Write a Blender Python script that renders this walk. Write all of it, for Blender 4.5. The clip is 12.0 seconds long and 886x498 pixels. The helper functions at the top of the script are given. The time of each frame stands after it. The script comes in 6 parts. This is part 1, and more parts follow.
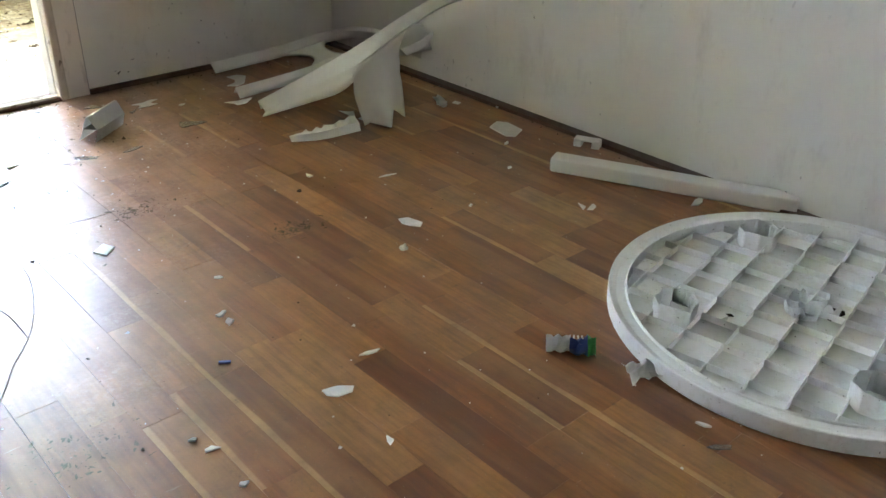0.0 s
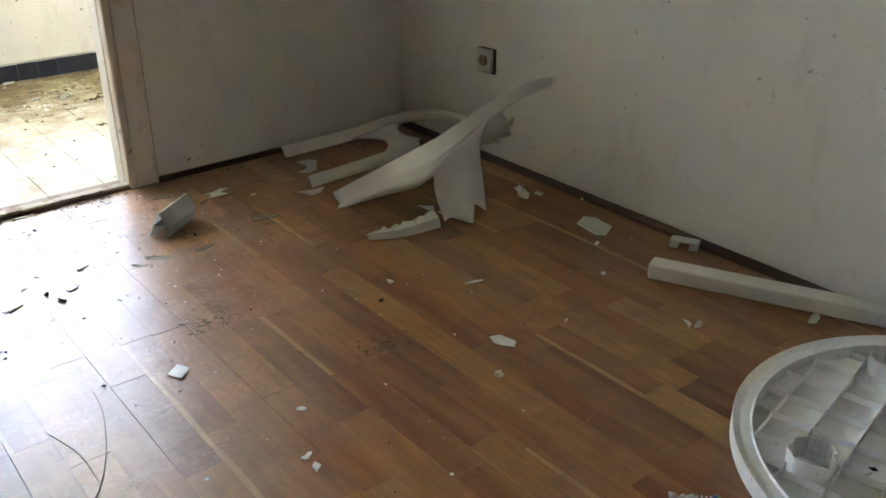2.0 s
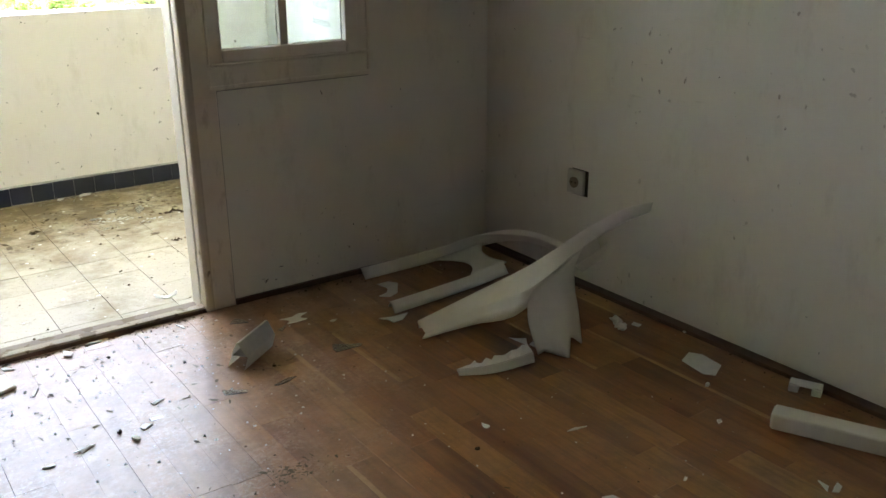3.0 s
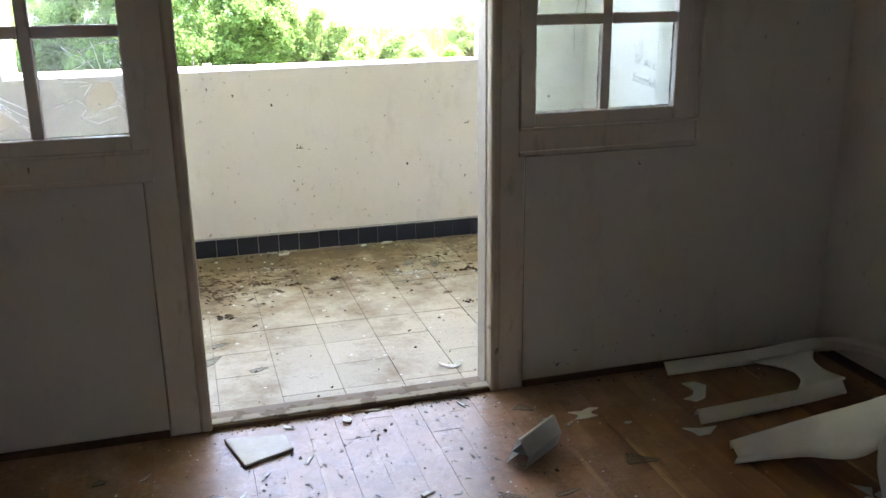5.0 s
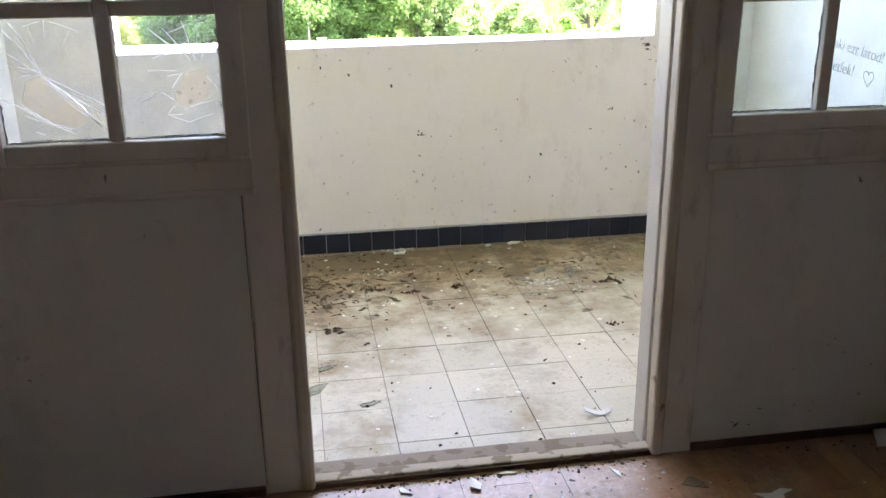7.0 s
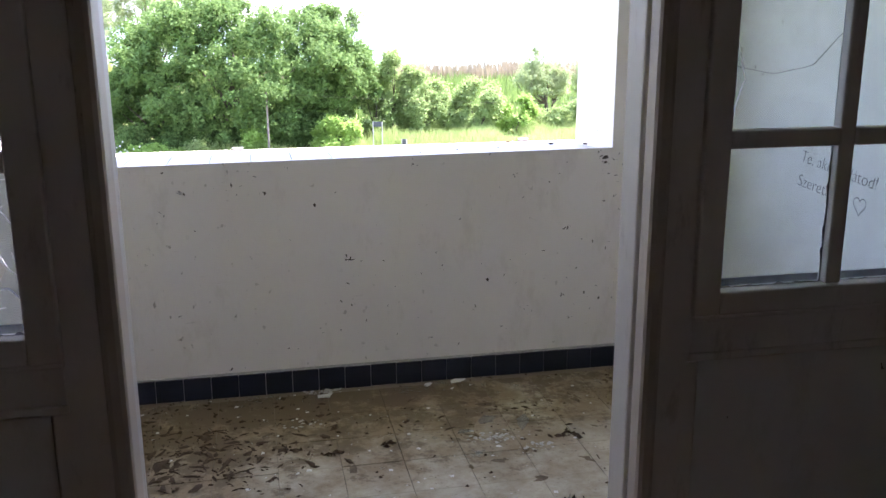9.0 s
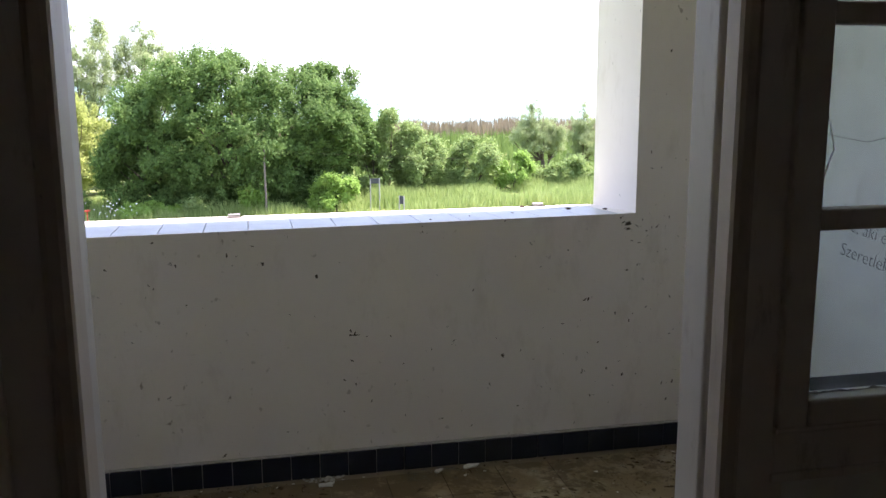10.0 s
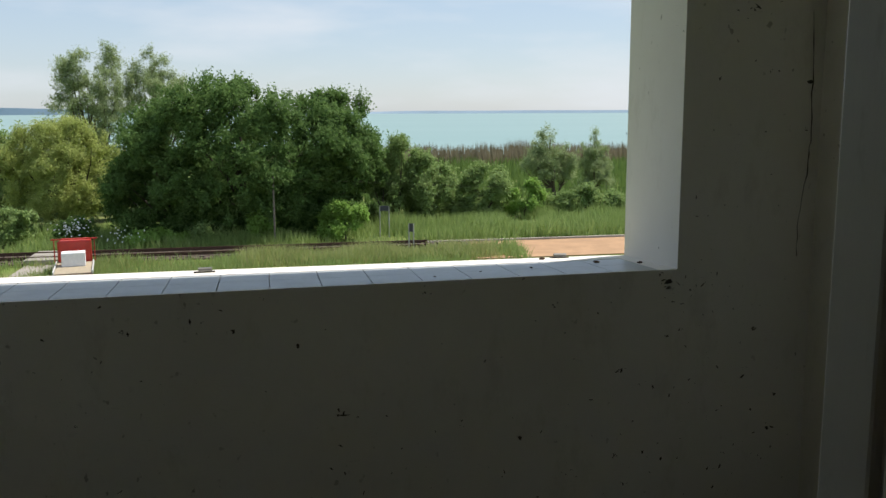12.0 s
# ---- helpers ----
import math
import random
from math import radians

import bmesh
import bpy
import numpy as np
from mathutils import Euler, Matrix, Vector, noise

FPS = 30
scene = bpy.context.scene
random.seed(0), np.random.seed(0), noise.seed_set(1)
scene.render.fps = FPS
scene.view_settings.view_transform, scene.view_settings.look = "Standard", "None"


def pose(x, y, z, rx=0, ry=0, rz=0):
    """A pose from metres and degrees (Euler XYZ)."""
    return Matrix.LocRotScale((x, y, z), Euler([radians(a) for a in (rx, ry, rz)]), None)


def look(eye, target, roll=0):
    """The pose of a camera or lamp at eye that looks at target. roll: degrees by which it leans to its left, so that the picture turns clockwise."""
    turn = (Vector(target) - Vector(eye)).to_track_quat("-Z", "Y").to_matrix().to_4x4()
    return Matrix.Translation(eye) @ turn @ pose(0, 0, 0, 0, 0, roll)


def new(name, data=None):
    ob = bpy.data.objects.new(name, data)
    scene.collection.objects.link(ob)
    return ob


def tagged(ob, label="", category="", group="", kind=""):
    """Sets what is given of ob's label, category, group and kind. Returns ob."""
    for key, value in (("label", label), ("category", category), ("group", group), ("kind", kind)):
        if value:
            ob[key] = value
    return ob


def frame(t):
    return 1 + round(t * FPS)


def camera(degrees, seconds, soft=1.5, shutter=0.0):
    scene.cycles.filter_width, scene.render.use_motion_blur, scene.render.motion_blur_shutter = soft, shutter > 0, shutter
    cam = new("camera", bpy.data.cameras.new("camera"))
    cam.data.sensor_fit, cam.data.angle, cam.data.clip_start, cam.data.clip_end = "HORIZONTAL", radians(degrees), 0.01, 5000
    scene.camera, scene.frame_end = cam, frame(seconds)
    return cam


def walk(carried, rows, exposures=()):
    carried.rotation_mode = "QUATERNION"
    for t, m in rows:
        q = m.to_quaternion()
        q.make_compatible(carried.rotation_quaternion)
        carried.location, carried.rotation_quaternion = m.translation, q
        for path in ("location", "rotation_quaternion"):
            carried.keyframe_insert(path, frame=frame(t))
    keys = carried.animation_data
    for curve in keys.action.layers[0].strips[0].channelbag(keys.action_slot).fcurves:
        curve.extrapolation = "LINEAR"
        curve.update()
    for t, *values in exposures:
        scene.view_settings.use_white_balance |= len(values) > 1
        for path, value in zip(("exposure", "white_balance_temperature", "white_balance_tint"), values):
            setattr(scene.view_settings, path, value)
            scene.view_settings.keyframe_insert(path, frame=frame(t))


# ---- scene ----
cam = camera(53.1, 12.0)
PATH = [
    (0, (-0.185, 0.225, 1.145), (0.993, 1.524, 0.185), 0.9),
    (0.5, (-0.152, 0.273, 1.154), (1.027, 1.571, 0.193), 1.0),
    (1, (-0.154, 0.3, 1.2), (1.011, 1.613, 0.243), 0.7),
    (1.5, (-0.158, 0.351, 1.215), (0.977, 1.704, 0.276), 0.3),
    (2, (-0.124, 0.509, 1.247), (1.009, 1.901, 0.365), 0.1),
    (2.5, (-0.108, 0.672, 1.261), (1.025, 2.119, 0.472), -0.1),
    (3, (-0.106, 0.759, 1.278), (0.992, 2.285, 0.597), -0.3),
    (3.5, (-0.064, 0.869, 1.284), (0.928, 2.496, 0.677), -0.5),
    (5.5, (0.024, 1.115, 1.291), (0.428, 2.982, 0.698), -0.7),
    (6, (0.035, 1.177, 1.269), (0.35, 3.054, 0.655), -0.7),
    (6.5, (0.003, 1.428, 1.27), (0.289, 3.299, 0.624), -0.8),
    (8.5, (0.219, 2.026, 1.368), (0.611, 3.9, 0.789), -0.2),
    (9, (0.237, 2.19, 1.367), (0.633, 4.089, 0.882), -0.2),
    (9.5, (0.245, 2.356, 1.381), (0.65, 4.272, 0.978), -0.3),
    (10, (0.235, 2.453, 1.372), (0.645, 4.377, 1.009), -0.3),
    (10.5, (0.277, 2.59, 1.358), (0.687, 4.517, 1.01), -0.2),
    (11, (0.379, 2.768, 1.376), (0.78, 4.699, 1.043), -0.3),
    (11.5, (0.41, 2.848, 1.374), (0.802, 4.783, 1.056), -0.3),
    (12, (0.354, 2.956, 1.392), (0.744, 4.894, 1.087), -0.2),
]
# stops by which the clip's camera opens and closes on the way
EXPOSURES = [(0, 6.1, 6650, 21), (0.5, 5.55, 6900, 22), (1.0, 5.5, 6900, 22), (1.5, 5.48, 6950, 23), (2.0, 5.48, 6950, 23), (2.5, 5.13, 7250, 22), (3.0, 5.02, 7100, 21), (3.5, 4.56, 6750, 21),
             (6.0, 4.6, 6450, 30), (6.5, 4.6, 6450, 30), (8.5, 3.75, 6050, 38), (9.0, 3.15, 6000, 37), (9.5, 2.55, 6100, 34), (10.0, 2.2, 6350, 32), (10.5, 1.9, 6550, 30),
             (11.0, 1.2, 6550, 18), (11.5, 0.65, 6600, 15), (12, 0.3, 6600, 13)]
walk(cam, [(t, look(eye, target, roll)) for t, eye, target, roll in PATH], EXPOSURES)

# exposure follows the clip's camera as it turns from the dim room to the daylight
# ---- world and sun ----
SUN_EL, SUN_AZ = radians(60), radians(68)
world = bpy.data.worlds.new("world")
scene.world = world
world.use_nodes = True
wn = world.node_tree.nodes
sky = wn.new("ShaderNodeTexSky")
sky.sky_type, sky.sun_disc = "NISHITA", False
sky.sun_elevation, sky.sun_rotation = SUN_EL, SUN_AZ
sky.air_density, sky.dust_density, sky.ozone_density = 1.0, 0.35, 1.0
wn["Background"].inputs["Strength"].default_value = 0.11
wl = world.node_tree.links
haze = wn.new("ShaderNodeMix")
haze.data_type = "RGBA"
haze.inputs[0].default_value = 0.6
haze.inputs[7].default_value = (3.5, 4.5, 5.6, 1)
wl.new(sky.outputs[0], haze.inputs[6])
wc, wm, cl, cr = wn.new("ShaderNodeTexCoord"), wn.new("ShaderNodeMapping"), wn.new("ShaderNodeTexNoise"), wn.new("ShaderNodeValToRGB")
wm.inputs["Scale"].default_value = (2.2, 2.2, 9.0)
cl.inputs["Scale"].default_value, cl.inputs["Detail"].default_value = 1.6, 7.0
cr.color_ramp.elements[0].position, cr.color_ramp.elements[1].position = 0.50, 0.80
wl.new(wc.outputs["Generated"], wm.inputs[0])
wl.new(wm.outputs[0], cl.inputs["Vector"])
wl.new(cl.outputs["Fac"], cr.inputs[0])
cloud = wn.new("ShaderNodeMix")
cloud.data_type = "RGBA"
cloud.inputs[7].default_value = (5.7, 6.2, 6.6, 1)
wl.new(cr.outputs[0], cloud.inputs[0])
wl.new(haze.outputs[2], cloud.inputs[6])
wl.new(cloud.outputs[2], wn["Background"].inputs["Color"])
sun = new("sun", bpy.data.lights.new("sun", "SUN"))
sun.data.energy, sun.data.angle, sun.data.color = 4.6, radians(0.55), (1.0, 0.95, 0.87)
sun.matrix_world = look((0, 0, 0), (-math.sin(SUN_AZ) * math.cos(SUN_EL), -math.cos(SUN_AZ) * math.cos(SUN_EL), -math.sin(SUN_EL)))


# ---- materials ----
class Mat:
    """A short way to write node materials."""

    def __init__(self, name, rough=0.5, metal=0.0, spec=0.5):
        self.m = bpy.data.materials.new(name)
        self.m.use_nodes = True
        self.t = self.m.node_tree
        self.b = self.t.nodes["Principled BSDF"]
        self.b.inputs["Roughness"].default_value = rough
        self.b.inputs["Metallic"].default_value = metal
        self.b.inputs["Specular IOR Level"].default_value = spec
        self.co = self.node("ShaderNodeTexCoord").outputs["Object"]

    def node(self, kind, **props):
        n = self.t.nodes.new(kind)
        for k, v in props.items():
            n.inputs[k.replace("_", " ")].default_value = v
        return n

    def link(self, a, b):
        self.t.links.new(a, b)

    def world_pos(self):
        return self.node("ShaderNodeNewGeometry").outputs["Position"]

    def mapped(self, vec, scale):
        n = self.node("ShaderNodeMapping")
        self.link(vec, n.inputs["Vector"])
        n.inputs["Scale"].default_value = scale
        return n.outputs[0]

    def noise(self, vec, scale, detail=4.0, rough=0.55):
        n = self.node("ShaderNodeTexNoise", Scale=scale, Detail=detail, Roughness=rough)
        self.link(vec, n.inputs["Vector"])
        return n.outputs["Fac"]

    def ramp(self, fac, stops):
        n = self.node("ShaderNodeValToRGB")
        e = n.color_ramp.elements
        while len(e) < len(stops):
            e.new(0.5)
        for i, (p, c) in enumerate(stops):
            e[i].position = p
            e[i].color = (*c, 1) if isinstance(c, tuple) else (c, c, c, 1)
        self.link(fac, n.inputs[0])
        return n.outputs[0]

    def mix(self, fac, a, b, mode="MIX"):
        n = self.t.nodes.new("ShaderNodeMix")
        n.data_type, n.blend_type = "RGBA", mode
        for sock, v in ((n.inputs[0], fac), (n.inputs[6], a), (n.inputs[7], b)):
            if isinstance(v, (int, float)):
                sock.default_value = v
            elif isinstance(v, tuple):
                sock.default_value = (*v, 1)
            else:
                self.link(v, sock)
        return n.outputs[2]

    def math(self, op, a, b=0.0):
        n = self.t.nodes.new("ShaderNodeMath")
        n.operation = op
        for sock, v in ((n.inputs[0], a), (n.inputs[1], b)):
            if isinstance(v, (int, float)):
                sock.default_value = v
            else:
                self.link(v, sock)
        return n.outputs[0]

    def color(self, v):
        self.put("Base Color", v)

    def put(self, name, v):
        s = self.b.inputs[name]
        if isinstance(v, tuple):
            s.default_value = (*v, 1)
        elif isinstance(v, (int, float)):
            s.default_value = v
        else:
            self.link(v, s)

    def bump(self, height, strength=0.3, distance=0.002):
        n = self.node("ShaderNodeBump", Strength=strength, Distance=distance)
        self.link(height, n.inputs["Height"])
        self.link(n.outputs[0], self.b.inputs["Normal"])


def plaster(name, base, stain, grime, speck_cut=0.72):
    """Old painted plaster: faint patches, brown stains, dark specks and scuffs."""
    k = Mat(name, rough=0.85, spec=0.2)
    p = k.world_pos()
    large = k.noise(p, 1.3, 5, 0.6)
    c = k.mix(k.ramp(large, [(0.35, 0.0), (0.75, 1.0)]), base, stain)
    mid = k.noise(k.mapped(p, (7, 7, 3)), 1.0, 6, 0.7)
    c = k.mix(k.ramp(mid, [(0.55, 0.0), (0.78, 0.40)]), c, grime)
    speck = k.noise(k.mapped(p, (38, 38, 30)), 1.0, 2, 0.4)
    where = k.ramp(k.noise(p, 2.1, 3, 0.6), [(0.48, 0.0), (0.62, 1.0)])
    c = k.mix(k.math("MULTIPLY", where, k.ramp(speck, [(speck_cut, 0.0), (speck_cut + 0.05, 0.6)])), c, (0.16, 0.12, 0.08))
    scuff = k.noise(k.mapped(p, (9, 9, 55)), 1.0, 4, 0.7)
    c = k.mix(k.math("MULTIPLY", where, k.ramp(scuff, [(0.66, 0.0), (0.74, 0.3)])), c, (0.30, 0.26, 0.2))
    k.color(c)
    fine = k.noise(p, 160, 3, 0.6)
    k.bump(k.math("ADD", k.math("MULTIPLY", fine, 0.35), k.noise(p, 22, 3, 0.5)), 0.35, 0.0025)
    return k.m


def paint_wood(name, base, rough=0.42, worn=0.76):
    """Aged gloss paint on joinery, with dirt in the grain and chips down to the wood."""
    k = Mat(name, rough=rough)
    p = k.world_pos()
    c = k.mix(k.ramp(k.noise(p, 3.0, 5, 0.6), [(0.35, 0.0), (0.7, 1.0)]), base, tuple(v * 0.86 for v in base))
    c = k.mix(k.ramp(k.noise(k.mapped(p, (25, 25, 8)), 1.0, 6, 0.7), [(0.58, 0.0), (0.72, 0.35)]), c, (0.25, 0.18, 0.11))
    c = k.mix(k.ramp(k.noise(k.mapped(p, (16, 16, 11)), 1.0, 3, 0.5), [(worn, 0.0), (worn + 0.02, 0.8)]), c, (0.16, 0.11, 0.07))
    k.color(c)
    k.bump(k.noise(k.mapped(p, (60, 60, 9)), 1.0, 4, 0.6), 0.25, 0.0015)
    return k.m


def plain(name, base, rough=0.5, metal=0.0, var=0.12, scale=9.0, bump=0.0015):
    k = Mat(name, rough=rough, metal=metal)
    p = k.world_pos()
    dark = tuple(v * (1 - var) for v in base)
    c = k.mix(k.ramp(k.noise(p, scale, 5, 0.6), [(0.3, 0.0), (0.7, 1.0)]), base, dark)
    c = k.mix(k.ramp(k.noise(p, scale * 9, 4, 0.6), [(0.5, 0.0), (0.9, 0.5)]), c, tuple(v * (1 - 1.7 * var) for v in base))
    k.color(c)
    k.bump(k.noise(p, scale * 14, 3, 0.5), 0.2, bump)
    return k.m


ROOM = plaster("room_plaster", (0.74, 0.71, 0.64), (0.66, 0.62, 0.54), (0.40, 0.35, 0.27), 0.70)
BALCONY = plaster("balcony_plaster", (0.815, 0.778, 0.735), (0.755, 0.708, 0.655), (0.45, 0.40, 0.32), 0.69)
FACADE = plaster("facade_plaster", (0.82, 0.80, 0.76), (0.76, 0.73, 0.68), (0.5, 0.45, 0.38), 0.78)
CEIL = plaster("ceiling_plaster", (0.84, 0.83, 0.80), (0.78, 0.76, 0.72), (0.5, 0.46, 0.4), 0.8)
FRAME = paint_wood("aged_cream_paint", (0.75, 0.675, 0.575))
BEAD = paint_wood("darker_bead_paint", (0.56, 0.475, 0.375), 0.55, 0.70)
PLATE = paint_wood("grimy_threshold_paint", (0.26, 0.21, 0.165), 0.8, 0.52)
WORN = paint_wood("worn_threshold_paint", (0.42, 0.35, 0.27), 0.75, 0.53)
JAMB = paint_wood("white_outer_paint", (0.62, 0.575, 0.50), 0.5)


def parquet():
    k = Mat("parquet", rough=0.3, spec=0.65)
    p = k.world_pos()
    rnd = k.node("ShaderNodeObjectInfo").outputs["Random"]
    wood = k.ramp(rnd, [(0.0, (0.140, 0.043, 0.014)), (0.22, (0.228, 0.073, 0.022)), (0.50, (0.305, 0.110, 0.032)),
                        (0.72, (0.372, 0.148, 0.044)), (0.90, (0.425, 0.195, 0.060)), (1.0, (0.49, 0.27, 0.10))])
    off = k.node("ShaderNodeVectorMath")
    off.operation = "ADD"
    k.link(p, off.inputs[0])
    shift = k.node("ShaderNodeCombineXYZ")
    k.link(k.math("MULTIPLY", rnd, 37.0), shift.inputs[0])
    k.link(k.math("MULTIPLY", rnd, 11.0), shift.inputs[1])
    k.link(shift.outputs[0], off.inputs[1])
    q = off.outputs[0]
    grain = k.noise(k.mapped(q, (70, 4.5, 1)), 1.0, 6, 0.65)
    rings = k.noise(k.mapped(q, (16, 1.6, 1)), 1.0, 3, 0.5)
    c = k.mix(k.ramp(grain, [(0.38, 0.0), (0.68, 0.55)]), wood, (0.085, 0.034, 0.014))
    c = k.mix(k.ramp(rings, [(0.42, 0.0), (0.62, 0.4)]), c, (0.44, 0.22, 0.085), "MIX")
    ob = k.node("ShaderNodeSeparateXYZ")
    k.link(k.co, ob.inputs[0])
    edge = k.math("SUBTRACT", 0.004, k.math("SUBTRACT", ob.outputs[0], k.math("MULTIPLY", k.noise(k.mapped(q, (1, 3, 1)), 1.0, 2, 0.5), 0.022)))
    sap = k.math("MULTIPLY", k.ramp(edge, [(0.0, 0.0), (0.004, 0.6)]), k.ramp(k.math("FRACT", k.math("MULTIPLY", rnd, 7.31)), [(0.80, 0.0), (0.84, 1.0)]))
    c = k.mix(sap, c, (0.62, 0.39, 0.17))
    # trodden dust and scratches on the boards before the balcony door
    sep = k.node("ShaderNodeSeparateXYZ")
    k.link(p, sep.inputs[0])
    reach = k.node("ShaderNodeMapRange")
    k.link(k.math("SUBTRACT", sep.outputs[1], k.math("MULTIPLY", k.math("ABSOLUTE", k.math("SUBTRACT", sep.outputs[0], 0.3)), 1.3)), reach.inputs[0])
    reach.inputs[1].default_value, reach.inputs[2].default_value = 1.3, 2.9
    patch = k.noise(p, 9.0, 8, 0.72)
    dust = k.math("MULTIPLY", reach.outputs[0], k.ramp(patch, [(0.26, 0.0), (0.56, 0.92)]))
    c = k.mix(dust, c, (0.43, 0.265, 0.175))
    grit = k.ramp(k.noise(p, 70.0, 6, 0.8), [(0.48, 0.0), (0.58, 0.7)])
    where = k.math("MULTIPLY", reach.outputs[0], k.ramp(k.noise(p, 5.0, 6, 0.7), [(0.42, 0.0), (0.62, 1.0)]))
    c = k.mix(k.math("MULTIPLY", where, grit), c, (0.60, 0.46, 0.36))
    mud = k.ramp(k.noise(p, 34.0, 8, 0.8), [(0.52, 0.0), (0.60, 0.75)])
    c = k.mix(k.math("MULTIPLY", where, mud), c, (0.16, 0.085, 0.05))
    spots = k.ramp(k.noise(p, 24.0, 7, 0.75), [(0.60, 0.0), (0.70, 0.55)])
    c = k.mix(spots, c, (0.06, 0.035, 0.02))
    fine = k.ramp(k.noise(p, 130.0, 3, 0.6), [(0.67, 0.0), (0.73, 0.5)])
    c = k.mix(fine, c, (0.42, 0.31, 0.22))
    wear = k.ramp(k.noise(p, 6.5, 9, 0.75), [(0.42, 0.0), (0.66, 0.5)])
    c = k.mix(wear, c, (0.11, 0.055, 0.026))
    scratch = k.ramp(k.noise(k.mapped(p, (9, 120, 1)), 1.0, 3, 0.6), [(0.70, 0.0), (0.74, 0.35)])
    c = k.mix(scratch, c, (0.44, 0.32, 0.22))
    k.color(c)
    r = k.math("ADD", 0.23, k.math("MULTIPLY", k.noise(p, 14, 6, 0.7), 0.22))
    k.put("Roughness", k.math("ADD", r, k.math("MULTIPLY", dust, 0.07)))
    k.bump(k.math("ADD", k.math("MULTIPLY", grain, 0.3), k.noise(p, 5, 3, 0.6)), 0.22, 0.0016)
    return k.m


def balcony_tile():
    k = Mat("cement_tile", rough=0.42)
    p = k.world_pos()
    rnd = k.node("ShaderNodeObjectInfo").outputs["Random"]
    base = k.mix(rnd, (0.42, 0.37, 0.27), (0.49, 0.435, 0.325))
    c = k.mix(k.ramp(k.noise(p, 45, 5, 0.7), [(0.45, 0.0), (0.75, 0.5)]), base, (0.40, 0.35, 0.25))
    sep = k.node("ShaderNodeSeparateXYZ")
    k.link(p, sep.inputs[0])
    reach = k.node("ShaderNodeMapRange")
    k.link(k.math("SUBTRACT", sep.outputs[1], k.math("MULTIPLY", sep.outputs[0], 0.35)), reach.inputs[0])
    reach.inputs[1].default_value, reach.inputs[2].default_value = 4.0, 5.3
    reach.inputs[3].default_value, reach.inputs[4].default_value = -0.10, 0.18
    d = k.math("ADD", k.noise(p, 3.6, 9, 0.72), reach.outputs[0])
    c = k.mix(k.ramp(d, [(0.38, 0.0), (0.60, 0.85)]), c, (0.235, 0.17, 0.098))
    d2 = k.math("ADD", k.noise(p, 9.0, 9, 0.75), reach.outputs[0])
    c = k.mix(k.ramp(d2, [(0.54, 0.0), (0.64, 0.85)]), c, (0.13, 0.09, 0.05))
    c = k.mix(k.ramp(k.noise(p, 90, 3, 0.6), [(0.62, 0.0), (0.70, 0.6)]), c, (0.16, 0.12, 0.08))
    k.color(c)
    k.put("Roughness", k.math("ADD", 0.42, k.math("MULTIPLY", k.ramp(d, [(0.4, 0.1), (0.62, 1.0)]), 0.4)))
    k.bump(k.noise(p, 60, 5, 0.7), 0.25, 0.002)
    return k.m


def dusty_plastic():
    """White moulded plastic with grey dust and dark specks."""
    k = Mat("white_table_plastic", rough=0.5)
    p = k.world_pos()
    c = k.mix(k.ramp(k.noise(p, 7, 5, 0.65), [(0.35, 0.0), (0.7, 0.6)]), (0.88, 0.88, 0.86), (0.77, 0.76, 0.72))
    c = k.mix(k.ramp(k.noise(p, 45, 5, 0.7), [(0.52, 0.0), (0.72, 0.5)]), c, (0.62, 0.59, 0.52))
    c = k.mix(k.ramp(k.noise(p, 110, 2, 0.5), [(0.72, 0.0), (0.76, 0.85)]), c, (0.12, 0.09, 0.06))
    k.color(c)
    k.bump(k.noise(p, 90, 3, 0.5), 0.2, 0.0015)
    return k.m


PARQUET = parquet()
TILE = balcony_tile()
GROUT = plain("dirty_grout", (0.25, 0.20, 0.145), 0.9)
DARKGAP = plain("dark_gap_dirt", (0.035, 0.024, 0.016), 0.9)
NAVY = plain("navy_glazed_tile", (0.022, 0.026, 0.042), 0.28, var=0.3, scale=14)
SILLTILE = plain("pale_sill_tile", (0.41, 0.435, 0.455), 0.4, var=0.25, scale=7)
PLASTIC = plain("white_garden_plastic", (0.76, 0.735, 0.67), 0.38, var=0.10, scale=6)
TABLEP = dusty_plastic()
PLASTIC_D = plain("dusty_white_plastic", (0.62, 0.61, 0.56), 0.5, var=0.22, scale=12)
BASEWOOD = plain("dark_stained_skirting", (0.10, 0.045, 0.022), 0.45, var=0.35, scale=12)
CHIP = plain("broken_white_chip", (0.80, 0.79, 0.75), 0.55, var=0.15, scale=30)
LITTER = plain("dry_leaf_litter", (0.19, 0.14, 0.085), 0.95, var=0.5, scale=25, bump=0.003)
EARTH = plain("rotted_leaf_dirt", (0.085, 0.052, 0.026), 0.95, var=0.4, scale=30, bump=0.004)
METAL = plain("dull_grey_metal", (0.30, 0.30, 0.29), 0.45, metal=0.7, var=0.25, scale=10)
# near-black ledge colour with specular turned off
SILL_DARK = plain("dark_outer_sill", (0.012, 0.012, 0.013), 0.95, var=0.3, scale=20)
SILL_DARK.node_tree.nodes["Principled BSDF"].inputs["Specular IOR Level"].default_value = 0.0


